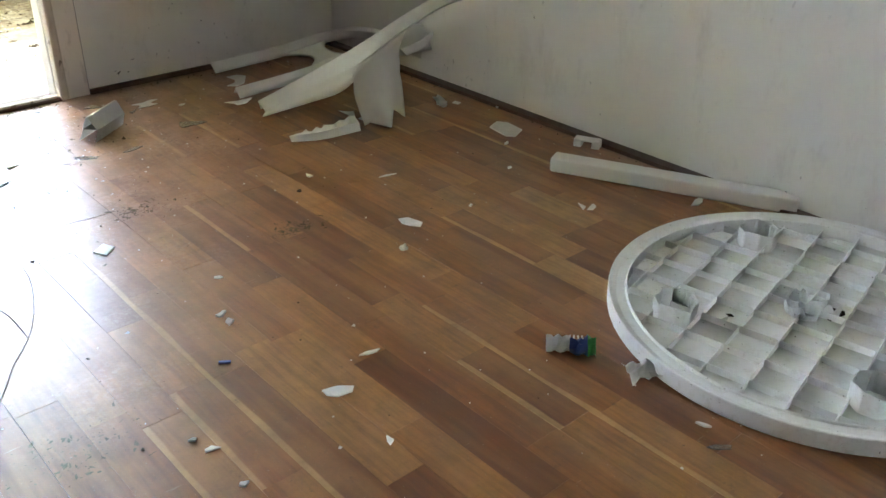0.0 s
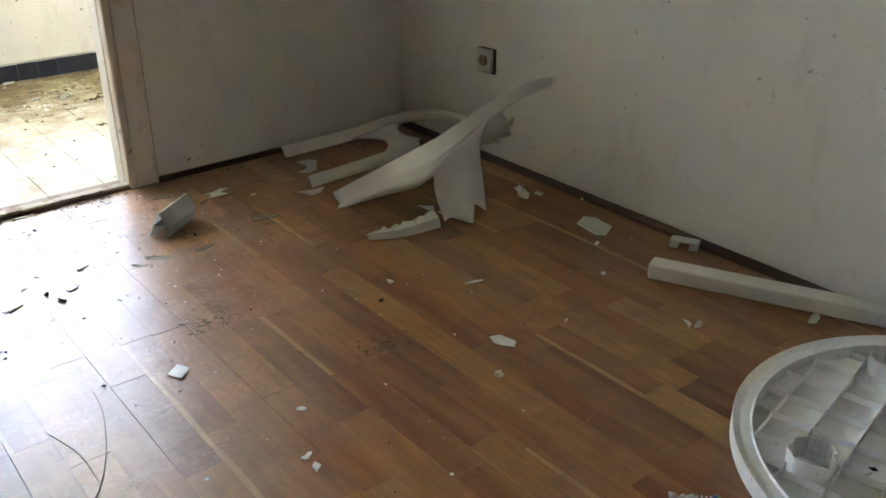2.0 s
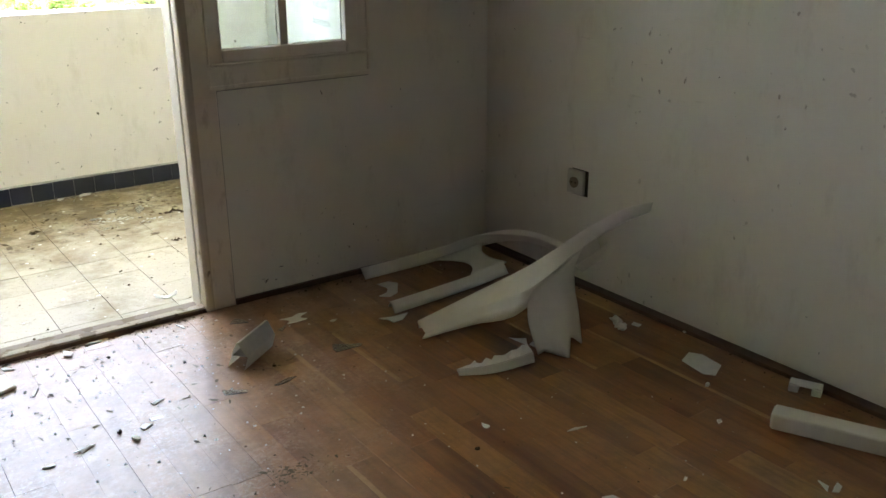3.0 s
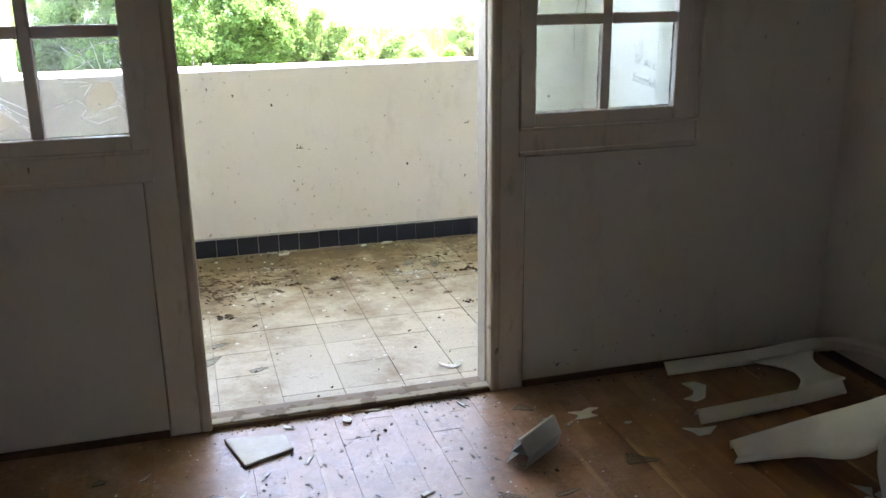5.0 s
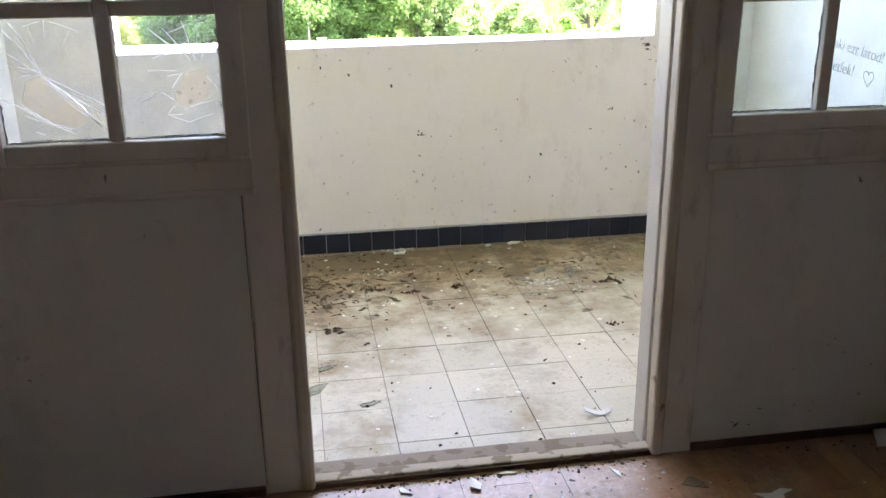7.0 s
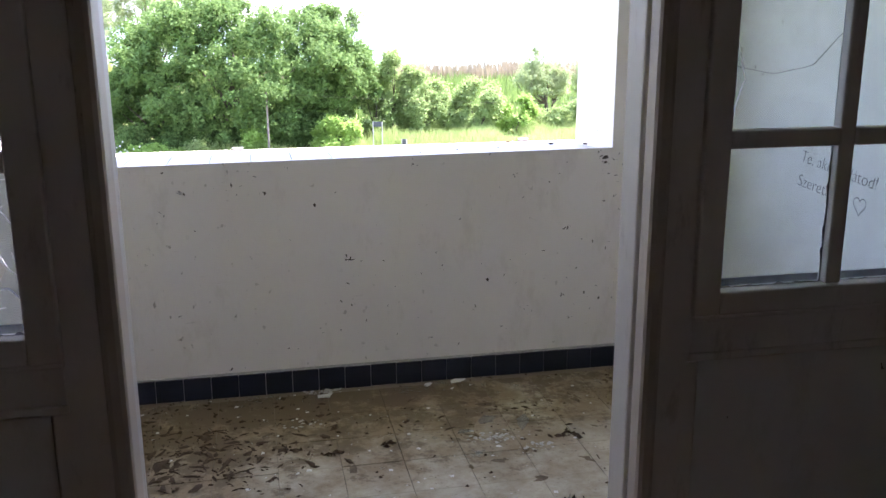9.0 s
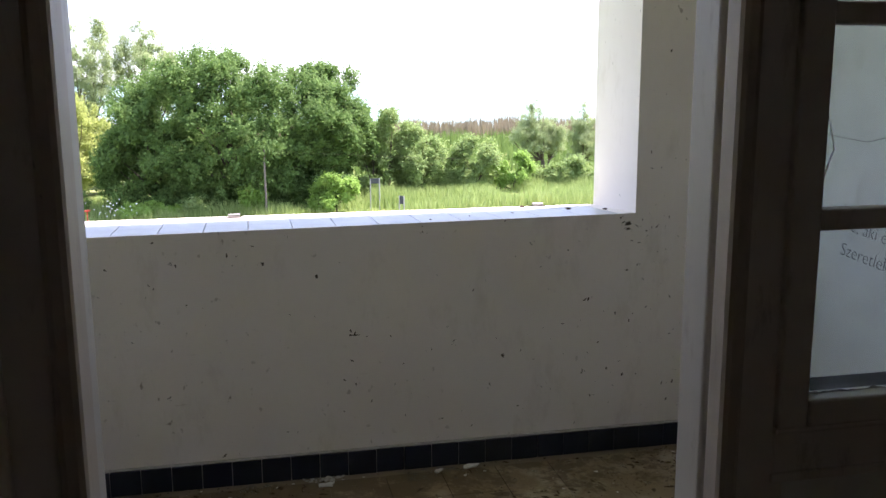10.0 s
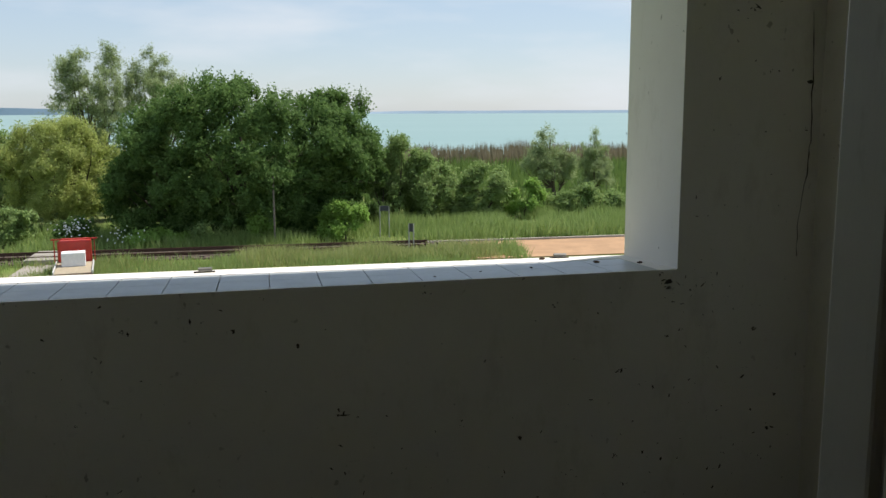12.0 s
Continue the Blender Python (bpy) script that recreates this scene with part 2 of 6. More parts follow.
def glass(name, tint=(0.93, 0.97, 0.96), dust=0.10):
    k = Mat(name, rough=0.0)
    k.color(tint)
    k.put("Transmission Weight", 1.0)
    k.put("IOR", 1.45)
    out = k.t.nodes["Material Output"]
    thin = k.node("ShaderNodeBsdfDiffuse")
    thin.inputs[0].default_value = (0.75, 0.76, 0.74, 1)
    back = k.node("ShaderNodeBsdfTranslucent")
    back.inputs[0].default_value = (0.75, 0.76, 0.74, 1)
    add = k.node("ShaderNodeMixShader", Fac=0.5)
    k.link(thin.outputs[0], add.inputs[1])
    k.link(back.outputs[0], add.inputs[2])
    mixer = k.node("ShaderNodeMixShader")
    k.link(k.ramp(k.noise(k.world_pos(), 11, 6, 0.7), [(0.35, dust * 0.4), (0.75, dust * 1.8)]), mixer.inputs[0])
    k.link(k.b.outputs[0], mixer.inputs[1])
    k.link(add.outputs[0], mixer.inputs[2])
    k.link(mixer.outputs[0], out.inputs["Surface"])
    return k.m


GLASS = glass("dusty_window_glass", dust=0.13)
CLEAR = glass("clean_window_glass", (0.78, 0.92, 0.94), 0.07)
SHARD = glass("glass_shard", (0.92, 0.97, 0.95), 0.14)


def crack_mat():
    k = Mat("fractured_glass_edge", rough=0.3)
    k.color((0.97, 0.98, 0.98))
    tr = k.node("ShaderNodeBsdfTranslucent")
    tr.inputs[0].default_value = (1.0, 1.0, 1.0, 1)
    mixer = k.node("ShaderNodeMixShader", Fac=0.8)
    k.link(k.b.outputs[0], mixer.inputs[1])
    k.link(tr.outputs[0], mixer.inputs[2])
    k.link(mixer.outputs[0], k.t.nodes["Material Output"].inputs["Surface"])
    return k.m


CRACK = crack_mat()


# ---- mesh helpers ----
def mesh_of(name, bm, material, smooth=False):
    me = bpy.data.meshes.new(name)
    bmesh.ops.recalc_face_normals(bm, faces=bm.faces)
    bm.to_mesh(me)
    bm.free()
    me.materials.append(material)
    if smooth:
        for f in me.polygons:
            f.use_smooth = True
    return me


def part(name, bm, material, parent=None, label="", smooth=False):
    """Links a bmesh as one mesh object, under a thing or part when one is given."""
    ob = new(name, mesh_of(name, bm, material, smooth))
    if parent:
        ob.parent = parent
    if label:
        ob["label"] = label
    return ob


def box(bm, x0, x1, y0, y1, z0, z1, bevel=0.0, m=None):
    r = bmesh.ops.create_cube(bm, size=1.0)
    vs = r["verts"]
    for v in vs:
        v.co = Vector((x0 + (v.co.x + 0.5) * (x1 - x0), y0 + (v.co.y + 0.5) * (y1 - y0), z0 + (v.co.z + 0.5) * (z1 - z0)))
    if bevel:
        es = list({e for v in vs for e in v.link_edges})
        out = bmesh.ops.bevel(bm, geom=es, offset=bevel, segments=2, profile=0.5, affect="EDGES")
        vs = list({v for f in out["faces"] for v in f.verts} | {v for v in vs if v.is_valid})
    if m:
        bmesh.ops.transform(bm, matrix=m, verts=vs)
    return vs


def slab(name, dims, material, label="", bevel=0.0, parent=None, kind="structure", category=""):
    bm = bmesh.new()
    box(bm, *dims, bevel=bevel)
    ob = part(name, bm, material, parent)
    if not parent:
        tagged(ob, label, category, kind=kind)
    return ob


def extruded(bm, pts, thick, m=None):
    """A flat polygon of (x, y) with a thickness along z."""
    vs = [bm.verts.new((x, y, 0)) for x, y in pts]
    f = bm.faces.new(vs)
    r = bmesh.ops.extrude_face_region(bm, geom=[f])
    top = [g for g in r["geom"] if isinstance(g, bmesh.types.BMVert)]
    for v in top:
        v.co.z += thick
    if m:
        bmesh.ops.transform(bm, matrix=m, verts=vs + top)
    return vs + top


# ---- measures of the place ----
WALL_Y, WALL_T = 3.6, 0.12
# LEFT_X and BACK_Y: unseen walls, set close for more bounced light
RIGHT_X, LEFT_X, BACK_Y, CEIL_Z = 2.164, -1.55, -0.95, 2.6
BAL_Z, PAR_Y0, PAR_Y1, PAR_Z = -0.03, 5.52, 5.944, 0.902
OPEN_L, OPEN_R, BAL_R, BAL_L = -0.75, 1.627, 2.10, -1.25
GROUND_Z = -5.4


def sill_z(x, y):
    """Top of the tiled sill: it dips a little to the west and outwards."""
    near = 0.898 - 0.008 * (1.6 - x)
    return near + (0.877 - near) * (y - PAR_Y0) / (PAR_Y1 - PAR_Y0)



# ---- room shell ----
floor_base = slab("floor", (LEFT_X - 0.2, RIGHT_X + 0.2, BACK_Y - 0.2, 3.72, -0.2, -0.012), DARKGAP,
                  "worn lacquered strip parquet floor with debris", category="floor")
slab("ceiling", (LEFT_X, RIGHT_X, BACK_Y, WALL_Y, CEIL_Z, CEIL_Z + 0.2), CEIL, "plain white plastered room ceiling", category="ceiling")
slab("wall_east", (RIGHT_X, RIGHT_X + 0.2, BACK_Y, WALL_Y + WALL_T, -0.012, CEIL_Z + 0.2), ROOM,
     "scuffed off-white plaster wall with dark specks", category="wall")
# unseen walls in the brighter CEIL plaster, to bounce light into the room
slab("wall_south", (LEFT_X, RIGHT_X, BACK_Y - 0.2, BACK_Y, -0.012, CEIL_Z + 0.2), CEIL, "unseen pale plaster wall set close to bounce light", category="wall")
slab("wall_west", (LEFT_X - 0.2, LEFT_X, BACK_Y - 0.2, WALL_Y + WALL_T, -0.012, CEIL_Z + 0.2), CEIL, "unseen pale plaster wall set close to bounce light", category="wall")

# the wall with the balcony door and a window on each side of it
WR0, WR1, WL0, WL1, WZ0, WZ1 = 1.007, 1.514, -0.586, -0.107, 0.79, 2.09
bm = bmesh.new()
y0, y1 = WALL_Y, WALL_Y + WALL_T
box(bm, WR0, RIGHT_X, y0, y1, -0.012, WZ0)
box(bm, WR1, RIGHT_X, y0, y1, WZ0, WZ1)
box(bm, LEFT_X, WL1, y0, y1, -0.012, WZ0)
box(bm, LEFT_X, WL0, y0, y1, WZ0, WZ1)
box(bm, LEFT_X, RIGHT_X, y0, y1, WZ1 + 0.06, CEIL_Z + 0.2)
tagged(part("wall_north", bm, ROOM), "off-white plaster wall around the balcony door and windows", "wall", kind="structure")

# ---- balcony shell ----
bal_floor = slab("balcony_floor", (BAL_L - 0.2, BAL_R + 0.2, 3.72, PAR_Y1, BAL_Z - 0.25, BAL_Z - 0.006), GROUT,
                 "dirty beige tiled balcony floor strewn with leaf litter", category="floor")
bm = bmesh.new()
for v in box(bm, BAL_L, BAL_R, PAR_Y0, PAR_Y1, BAL_Z - 0.006, PAR_Z - 0.010):
    if v.co.z > 0:
        v.co.z = sill_z(v.co.x, v.co.y) - 0.010
for a, b, c, d in ((OPEN_L, OPEN_R, PAR_Y0, PAR_Y0 + 0.010), (1.569, OPEN_R, PAR_Y0 + 0.0105, PAR_Y1)):
    for v in box(bm, a, b, c, d, 0.80, PAR_Z):
        v.co.z = sill_z(v.co.x, v.co.y) - (0.0 if v.co.z > 0.85 else 0.0098)
parapet = tagged(part("balcony_parapet", bm, BALCONY), "whitewashed balcony parapet with dark splashes", "parapet", kind="structure")
for x0, x1, note in ((OPEN_R, BAL_R, "whitewashed square balcony pillar with bright reveal"), (BAL_L, OPEN_L, "whitewashed square balcony pillar")):
    bm = bmesh.new()
    for v in box(bm, x0, x1, PAR_Y0, PAR_Y1, PAR_Z - 0.010, 2.45):
        if v.co.z < 1.5:
            v.co.z = sill_z(v.co.x, v.co.y) - 0.010
    tagged(part("balcony_pillar", bm, BALCONY), note, "pillar", kind="structure")
slab("balcony_lintel", (BAL_L, BAL_R, PAR_Y0, PAR_Y1, 2.45, 2.75), BALCONY, "whitewashed lintel above the balcony opening", category="wall")
slab("balcony_wall_east", (BAL_R, BAL_R + 0.2, 3.72, PAR_Y1, BAL_Z - 0.25, 2.75), BALCONY, "whitewashed balcony end wall with pencilled words", category="wall")
slab("balcony_wall_west", (BAL_L - 0.2, BAL_L, 3.72, PAR_Y1, BAL_Z - 0.25, 2.75), BALCONY, "whitewashed balcony end wall", category="wall")
# unseen roof; its outer edge is set to leave a sunlit sill strip
slab("balcony_ceiling", (-7.0, 7.0, 3.72, 6.205, 2.752, 2.95), CEIL, "unseen white balcony roof and eave set to shade the sill", category="ceiling")
slab("facade", (-9, 9, PAR_Y0 + 0.05, PAR_Y1 - 0.004, GROUND_Z, BAL_Z - 0.26), FACADE, "whitewashed outer face of the house", category="wall")

# ---- wooden joinery ----
def post(name, lo, hi, parent, reveal, groove, bead_paint):
    """A frame post between lo and hi with a rounded bead and a pale outer jamb; reveal is the side of the opening."""
    s = 1 if reveal > (lo + hi) / 2 else -1
    a, b = sorted((reveal - s * 0.016, hi if s < 0 else lo))
    bm = bmesh.new()
    box(bm, a, b, 3.587, 3.66, 0.0, 2.15, 0.004)
    part(name, bm, FRAME, parent)
    a, b = sorted((reveal, reveal - s * 0.034))
    bm = bmesh.new()
    box(bm, a, b, 3.577, groove, 0.0, 2.15, 0.010)
    part("bead", bm, bead_paint, parent, smooth=False)
    bm = bmesh.new()
    a, b = sorted((reveal - s * 0.055, reveal - s * 0.004))
    box(bm, a, b, max(groove + 0.006, 3.646), 3.724, BAL_Z, 2.15, 0.005)
    part("outer_jamb", bm, JAMB, parent, "bright white weathered outer jamb")


door_1 = tagged(new("door_1"), "open balcony doorway in an aged cream wooden frame", "door frame", kind="structure")
post("jamb_post", 0.892, 1.007, door_1, 0.893, 3.628, BEAD)
post("jamb_post", -0.107, 0.012, door_1, 0.012, 3.662, BEAD)
bm = bmesh.new()
box(bm, -0.107, 1.007, 3.587, 3.72, 2.09, 2.17, 0.004)
part("head", bm, FRAME, door_1)
bm = bmesh.new()
box(bm, 0.0, 0.9, 3.592, 3.63, -0.012, 0.020, 0.005)
part("threshold", bm, WORN, door_1, "worn white painted threshold")
# shade on the threshold's front is put into this strip's dark colour
bm = bmesh.new()
box(bm, 0.0, 0.9, 3.586, 3.5915, -0.012, 0.013, 0.001)
part("threshold_face", bm, BASEWOOD, door_1, "dark strip for the shaded front of the threshold")
bm = bmesh.new()
box(bm, 0.0, 0.9, 3.631, 3.722, -0.04, -0.004, 0.003)
part("threshold_plate", bm, PLATE, door_1, "grimy outer threshold board")


def window(name, label, cols, edge_in, edge_out, cas_out, brk):
    """A fixed sash of two columns and four rows of panes in a casing; cols are the pane spans along x."""
    w = tagged(new(name), label, "window", kind="structure")
    rows = [(0.905, 1.161), (1.193, 1.453), (1.485, 1.745), (1.777, 2.03)]
    lo, hi = min(edge_in, edge_out), max(edge_in, edge_out)
    p0, p1 = cols[0][0], cols[1][1]
    frame_ob = new("sash")
    frame_ob.parent = w
    for nm, d in (("stile", (lo, p0, 0.862, 2.08)), ("stile", (p1, hi, 0.862, 2.08)), ("rail", (p0, p1, 0.862, 0.905)), ("rail", (p0, p1, 2.03, 2.08))):
        bm = bmesh.new()
        box(bm, d[0], d[1], 3.574, 3.618, d[2], d[3], 0.004)
        part(nm, bm, FRAME, frame_ob)
    bm = bmesh.new()
    box(bm, cols[0][1], cols[1][0], 3.584, 3.612, 0.905, 2.03, 0.004)
    part("mullion", bm, FRAME, frame_ob)
    for a, b in zip(rows, rows[1:]):
        for c0, c1 in cols:
            bm = bmesh.new()
            box(bm, c0, c1, 3.580, 3.611, a[1], b[0], 0.004)
            part("glazing_bar", bm, FRAME, frame_ob)
    # casing round the sash: bottom board, side board and a small mould under it
    c_lo, c_hi = min(edge_in, cas_out), max(edge_in, cas_out)
    for nm, d, yy in (("casing_board", (c_lo, c_hi, 0.782, 0.861), 3.586), ("casing_mould", (c_lo, c_hi, 0.772, 0.790), 3.5835),
                      ("casing_mould", (c_lo, c_hi, 0.852, 0.8635), 3.5775), ("casing_board", (c_lo, c_hi, 2.081, 2.16), 3.585)):
        bm = bmesh.new()
        box(bm, d[0], d[1], yy, 3.602, d[2], d[3], 0.004)
        part(nm, bm, FRAME, w)
    s0, s1 = sorted((edge_out, cas_out))
    bm = bmesh.new()
    box(bm, s0, s1, 3.5865, 3.602, 0.793, 2.08, 0.004)
    part("casing_board", bm, FRAME, w)
    bm = bmesh.new()
    s = 1 if cas_out > edge_out else -1
    a, b = sorted((cas_out, cas_out - s * 0.014))
    box(bm, a, b, 3.579, 3.6015, 0.793, 2.08, 0.004)
    part("casing_mould", bm, FRAME, w)
    # near-black ledge outside the glass
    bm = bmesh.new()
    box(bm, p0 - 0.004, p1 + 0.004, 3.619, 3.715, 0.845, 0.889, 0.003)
    part("outer_sill", bm, SILL_DARK, w, "near-black outer ledge")
    for r, (z0, z1) in enumerate(rows):
        for c, (c0, c1) in enumerate(cols):
            brk(w, r, c, c0, c1, z0, z1)
    return w


def pane_with_hole(w, c0, c1, z0, z1, hole, material=None):
    """A pane cut by a ragged hole; hole is a list of (u, v) shares of the pane, or nothing."""
    bm = bmesh.new()
    o = [bm.verts.new((x, 0, z)) for x, z in ((c0, z0), (c1, z0), (c1, z1), (c0, z1))]
    es = [bm.edges.new((o[i], o[(i + 1) % 4])) for i in range(4)]
    if hole:
        h = [bm.verts.new((c0 + u * (c1 - c0), 0, z0 + v * (z1 - z0))) for u, v in hole]
        es += [bm.edges.new((h[i], h[(i + 1) % len(h)])) for i in range(len(h))]
        bmesh.ops.triangle_fill(bm, use_beauty=True, use_dissolve=False, edges=es)
    else:
        bm.faces.new(o)
    g = bmesh.ops.extrude_face_region(bm, geom=list(bm.faces))
    for v in g["geom"]:
        if isinstance(v, bmesh.types.BMVert):
            v.co.y += 0.003
    for v in bm.verts:
        v.co.y += 3.604
    ob = part("pane", bm, material or GLASS, w)
    ob.visible_shadow = False
    return ob


def crack(bm, pts, wide, lift=0.0):
    """A bright fracture line across the pane, through (x, z) points."""
    for (xa, za), (xb, zb) in zip(pts, pts[1:]):
        d = Vector((xb - xa, 0, zb - za))
        if d.length < 1e-5:
            continue
        n = Vector((-d.z, 0, d.x)).normalized() * wide / 2
        a, b = Vector((xa, 3.6015 - lift, za)), Vector((xb, 3.6015 - lift, zb))
        quad = [a - n, b - n * 0.7, b + n * 0.7, a + n]
        f = bm.faces.new([bm.verts.new(q) for q in quad])
        g = bmesh.ops.extrude_face_region(bm, geom=[f])
        for v in g["geom"]:
            if isinstance(v, bmesh.types.BMVert):
                v.co.y += 0.0015


def cracks_from(lines, c0, c1, z0, z1, wide, seed=1):
    """Fracture lines through (u, v) shares of the pane, each a little bent and tapering."""
    rng = random.Random(seed)
    bm = bmesh.new()
    for line in lines:
        pts = []
        for (ua, va), (ub, vb) in zip(line, line[1:]):
            for i in range(3):
                s = i / 3
                e = 0.0 if i == 0 else 0.006
                pts.append((ua + (ub - ua) * s + rng.uniform(-e, e), va + (vb - va) * s + rng.uniform(-e, e)))
        pts.append(line[-1])
        crack(bm, [(c0 + min(max(u, 0.005), 0.995) * (c1 - c0), z0 + min(max(v, 0.005), 0.995) * (z1 - z0)) for u, v in pts], wide * rng.uniform(0.6, 1.3), lines.index(line) * 0.0018)
    return bm


def left_break(w, r, c, c0, c1, z0, z1):
    if r == 0 and c == 0:
        pane_with_hole(w, c0, c1, z0, z1, [(0.27, 0.5), (0.43, 0.54), (0.59, 0.43), (0.79, 0.27), (0.83, 0.17), (0.66, 0.1), (0.45, 0.16), (0.2, 0.32)])
        star = [[(0.43, 0.56), (0.37, 0.68), (0.29, 0.85), (0.2, 0.97)], [(0.43, 0.56), (0.38, 0.63), (0.25, 0.8), (0.14, 0.91)], [(0.42, 0.56), (0.31, 0.63), (0.15, 0.73)],
                [(0.42, 0.56), (0.26, 0.59), (0.14, 0.64)], [(0.41, 0.57), (0.23, 0.55)], [(0.39, 0.59), (0.22, 0.63)], [(0.43, 0.56), (0.64, 0.47), (0.79, 0.39), (0.99, 0.3)],
                [(0.45, 0.54), (0.68, 0.39), (0.99, 0.22)], [(0.45, 0.54), (0.69, 0.34), (1.0, 0.08)], [(0.47, 0.52), (0.73, 0.28), (1.0, 0.12)]]
        part("crack", cracks_from(star, c0, c1, z0, z1, 0.0028, 1), CRACK, w, "white star-shaped fracture lines")
        part("crack", cracks_from([[(0.0, 0.39), (0.24, 0.27), (0.42, 0.16), (0.68, 0.06)], [(0.23, 0.23), (0.36, 0.18)], [(0.31, 0.1), (0.39, 0.07)]], c0, c1, z0, z1, 0.0018, 2), CRACK, w)
        part("crack", cracks_from([[(0.37, 0.93), (0.41, 0.8)], [(0.53, 0.98), (0.51, 0.85)], [(0.58, 0.97), (0.83, 0.89)], [(0.33, 0.94), (0.49, 0.97)], [(0.75, 0.89), (0.69, 0.8)]],
                                  c0, c1, z0, z1, 0.0017, 3), CRACK, w)
    elif r == 0 and c == 1:
        pane_with_hole(w, c0, c1, z0, z1, [(0.53, 0.38), (0.66, 0.53), (0.84, 0.56), (0.91, 0.42), (0.82, 0.31), (0.63, 0.23), (0.52, 0.29)])
        upper = [[(0.32, 0.91), (0.56, 0.74)], [(0.56, 0.74), (0.7, 0.79)], [(0.47, 0.9), (0.71, 0.64)], [(0.66, 0.96), (0.76, 0.64)], [(0.51, 0.86), (0.78, 0.94), (0.99, 0.96)],
                 [(0.83, 0.96), (0.79, 0.76), (0.82, 0.74)], [(0.35, 0.66), (0.56, 0.74)], [(0.82, 0.74), (0.95, 0.81)], [(0.83, 0.66), (0.91, 0.81)], [(0.93, 0.78), (0.99, 0.7)]]
        lower = [[(0.29, 0.56), (0.57, 0.55)], [(0.47, 0.51), (0.62, 0.53)], [(0.51, 0.42), (0.62, 0.53)], [(0.16, 0.31), (0.41, 0.38), (0.51, 0.32)], [(0.52, 0.27), (0.44, 0.2), (0.59, 0.2)],
                 [(0.44, 0.2), (0.64, 0.13), (0.88, 0.19)], [(0.67, 0.26), (0.91, 0.31), (0.99, 0.24)], [(0.86, 0.51), (0.93, 0.43), (1.0, 0.38)], [(1.0, 0.41), (0.97, 0.53)]]
        part("crack", cracks_from(upper, c0, c1, z0, z1, 0.0024, 4), CRACK, w, "white fracture lines round a hole")
        part("crack", cracks_from(lower, c0, c1, z0, z1, 0.0026, 5), CRACK, w, "white fracture lines round a hole")
    else:
        pane_with_hole(w, c0, c1, z0, z1, None)


def right_break(w, r, c, c0, c1, z0, z1):
    pane_with_hole(w, c0, c1, z0, z1, None, CLEAR)
    if r == 1 and c == 0:
        part("crack", cracks_from([[(0.05, 0.02), (0.09, 0.2), (0.14, 0.32)], [(0.14, 0.32), (0.06, 0.55)]], c0, c1, z0, z1, 0.0026, 6), CRACK, w, "white fracture line")
        part("crack", cracks_from([[(0.05, 0.42), (0.4, 0.36), (0.75, 0.42), (0.98, 0.62)]], c0, c1, z0, z1, 0.0006, 7), DARKGAP, w, "dark fracture line")


window("window_1", "cracked small-paned window in aged cream frame beside the doorway", [(-0.580, -0.370), (-0.338, -0.128)], -0.077, -0.630, -0.700, left_break)
window("window_2", "small-paned window with one cracked pane in aged cream frame", [(1.033, 1.2475), (1.279, 1.498)], 0.983, 1.549, 1.603, right_break)

# dark open joints round the panels below the windows, and putty left along the panes
for x0, x1, z0, z1 in ((1.008, 1.0112, 0.02, 0.771), (-0.1094, -0.108, 0.02, 0.771), (1.013, 1.60, 0.7685, 0.7715)):
    slab("panel_joint", (x0, x1, WALL_Y - 0.0012, WALL_Y + 0.002, z0, z1), DARKGAP, "dark open joint beside the plaster panel", category="trim")
PUTTY = plain("crumbled_putty", (0.62, 0.60, 0.56), 0.9, var=0.3, scale=60)
rng = random.Random(19)
for c0, c1 in ((-0.580, -0.370), (-0.338, -0.128), (1.033, 1.2475), (1.279, 1.498)):
    bm = bmesh.new()
    n = 30
    for a, b, up in (((c0, 0.905), (c1, 0.905), (0, 1)), ((c0, 0.905), (c0, 1.161), (1, 0)), ((c1, 0.905), (c1, 1.161), (-1, 0))):
        hs = [rng.choice((0.0012, 0.002, 0.003, 0.0055)) * rng.uniform(0.6, 1.2) for i in range(n + 1)]
        at = [(a[0] + (b[0] - a[0]) * i / n, a[1] + (b[1] - a[1]) * i / n) for i in range(n + 1)]
        row = [[bm.verts.new((x, y, z)), bm.verts.new((x + up[0] * h, y, z + up[1] * h))] for (x, z), h, y in zip(at, hs, [3.6018] * (n + 1))]
        back = [[bm.verts.new((x, 3.6036, z)), bm.verts.new((x + up[0] * h * 0.8, 3.6036, z + up[1] * h * 0.8))] for (x, z), h in zip(at, hs)]
        for i in range(n):
            bm.faces.new((row[i][0], row[i + 1][0], row[i + 1][1], row[i][1]))
            bm.faces.new((row[i][1], row[i + 1][1], back[i + 1][1], back[i][1]))
    tagged(part("window_putty", bm, PUTTY), "crumbled pale putty along the edges of the pane", "putty", kind="structure")

# ---- skirtings, socket, words ----
def strip(name, dims, material, label, bevel=0.003, category="baseboard"):
    return slab(name, dims, material, label, bevel=bevel, category=category)


strip("baseboard", (RIGHT_X - 0.045, RIGHT_X, BACK_Y, WALL_Y - 0.016, -0.004, 0.013), BASEWOOD, "dark stained wooden skirting board along the wall")
strip("baseboard", (1.01, RIGHT_X, WALL_Y - 0.016, WALL_Y, -0.004, 0.020), BASEWOOD, "dark stained wooden skirting board along the wall")
strip("baseboard", (LEFT_X, -0.11, WALL_Y - 0.016, WALL_Y, -0.004, 0.020), BASEWOOD, "dark stained wooden skirting board along the wall")
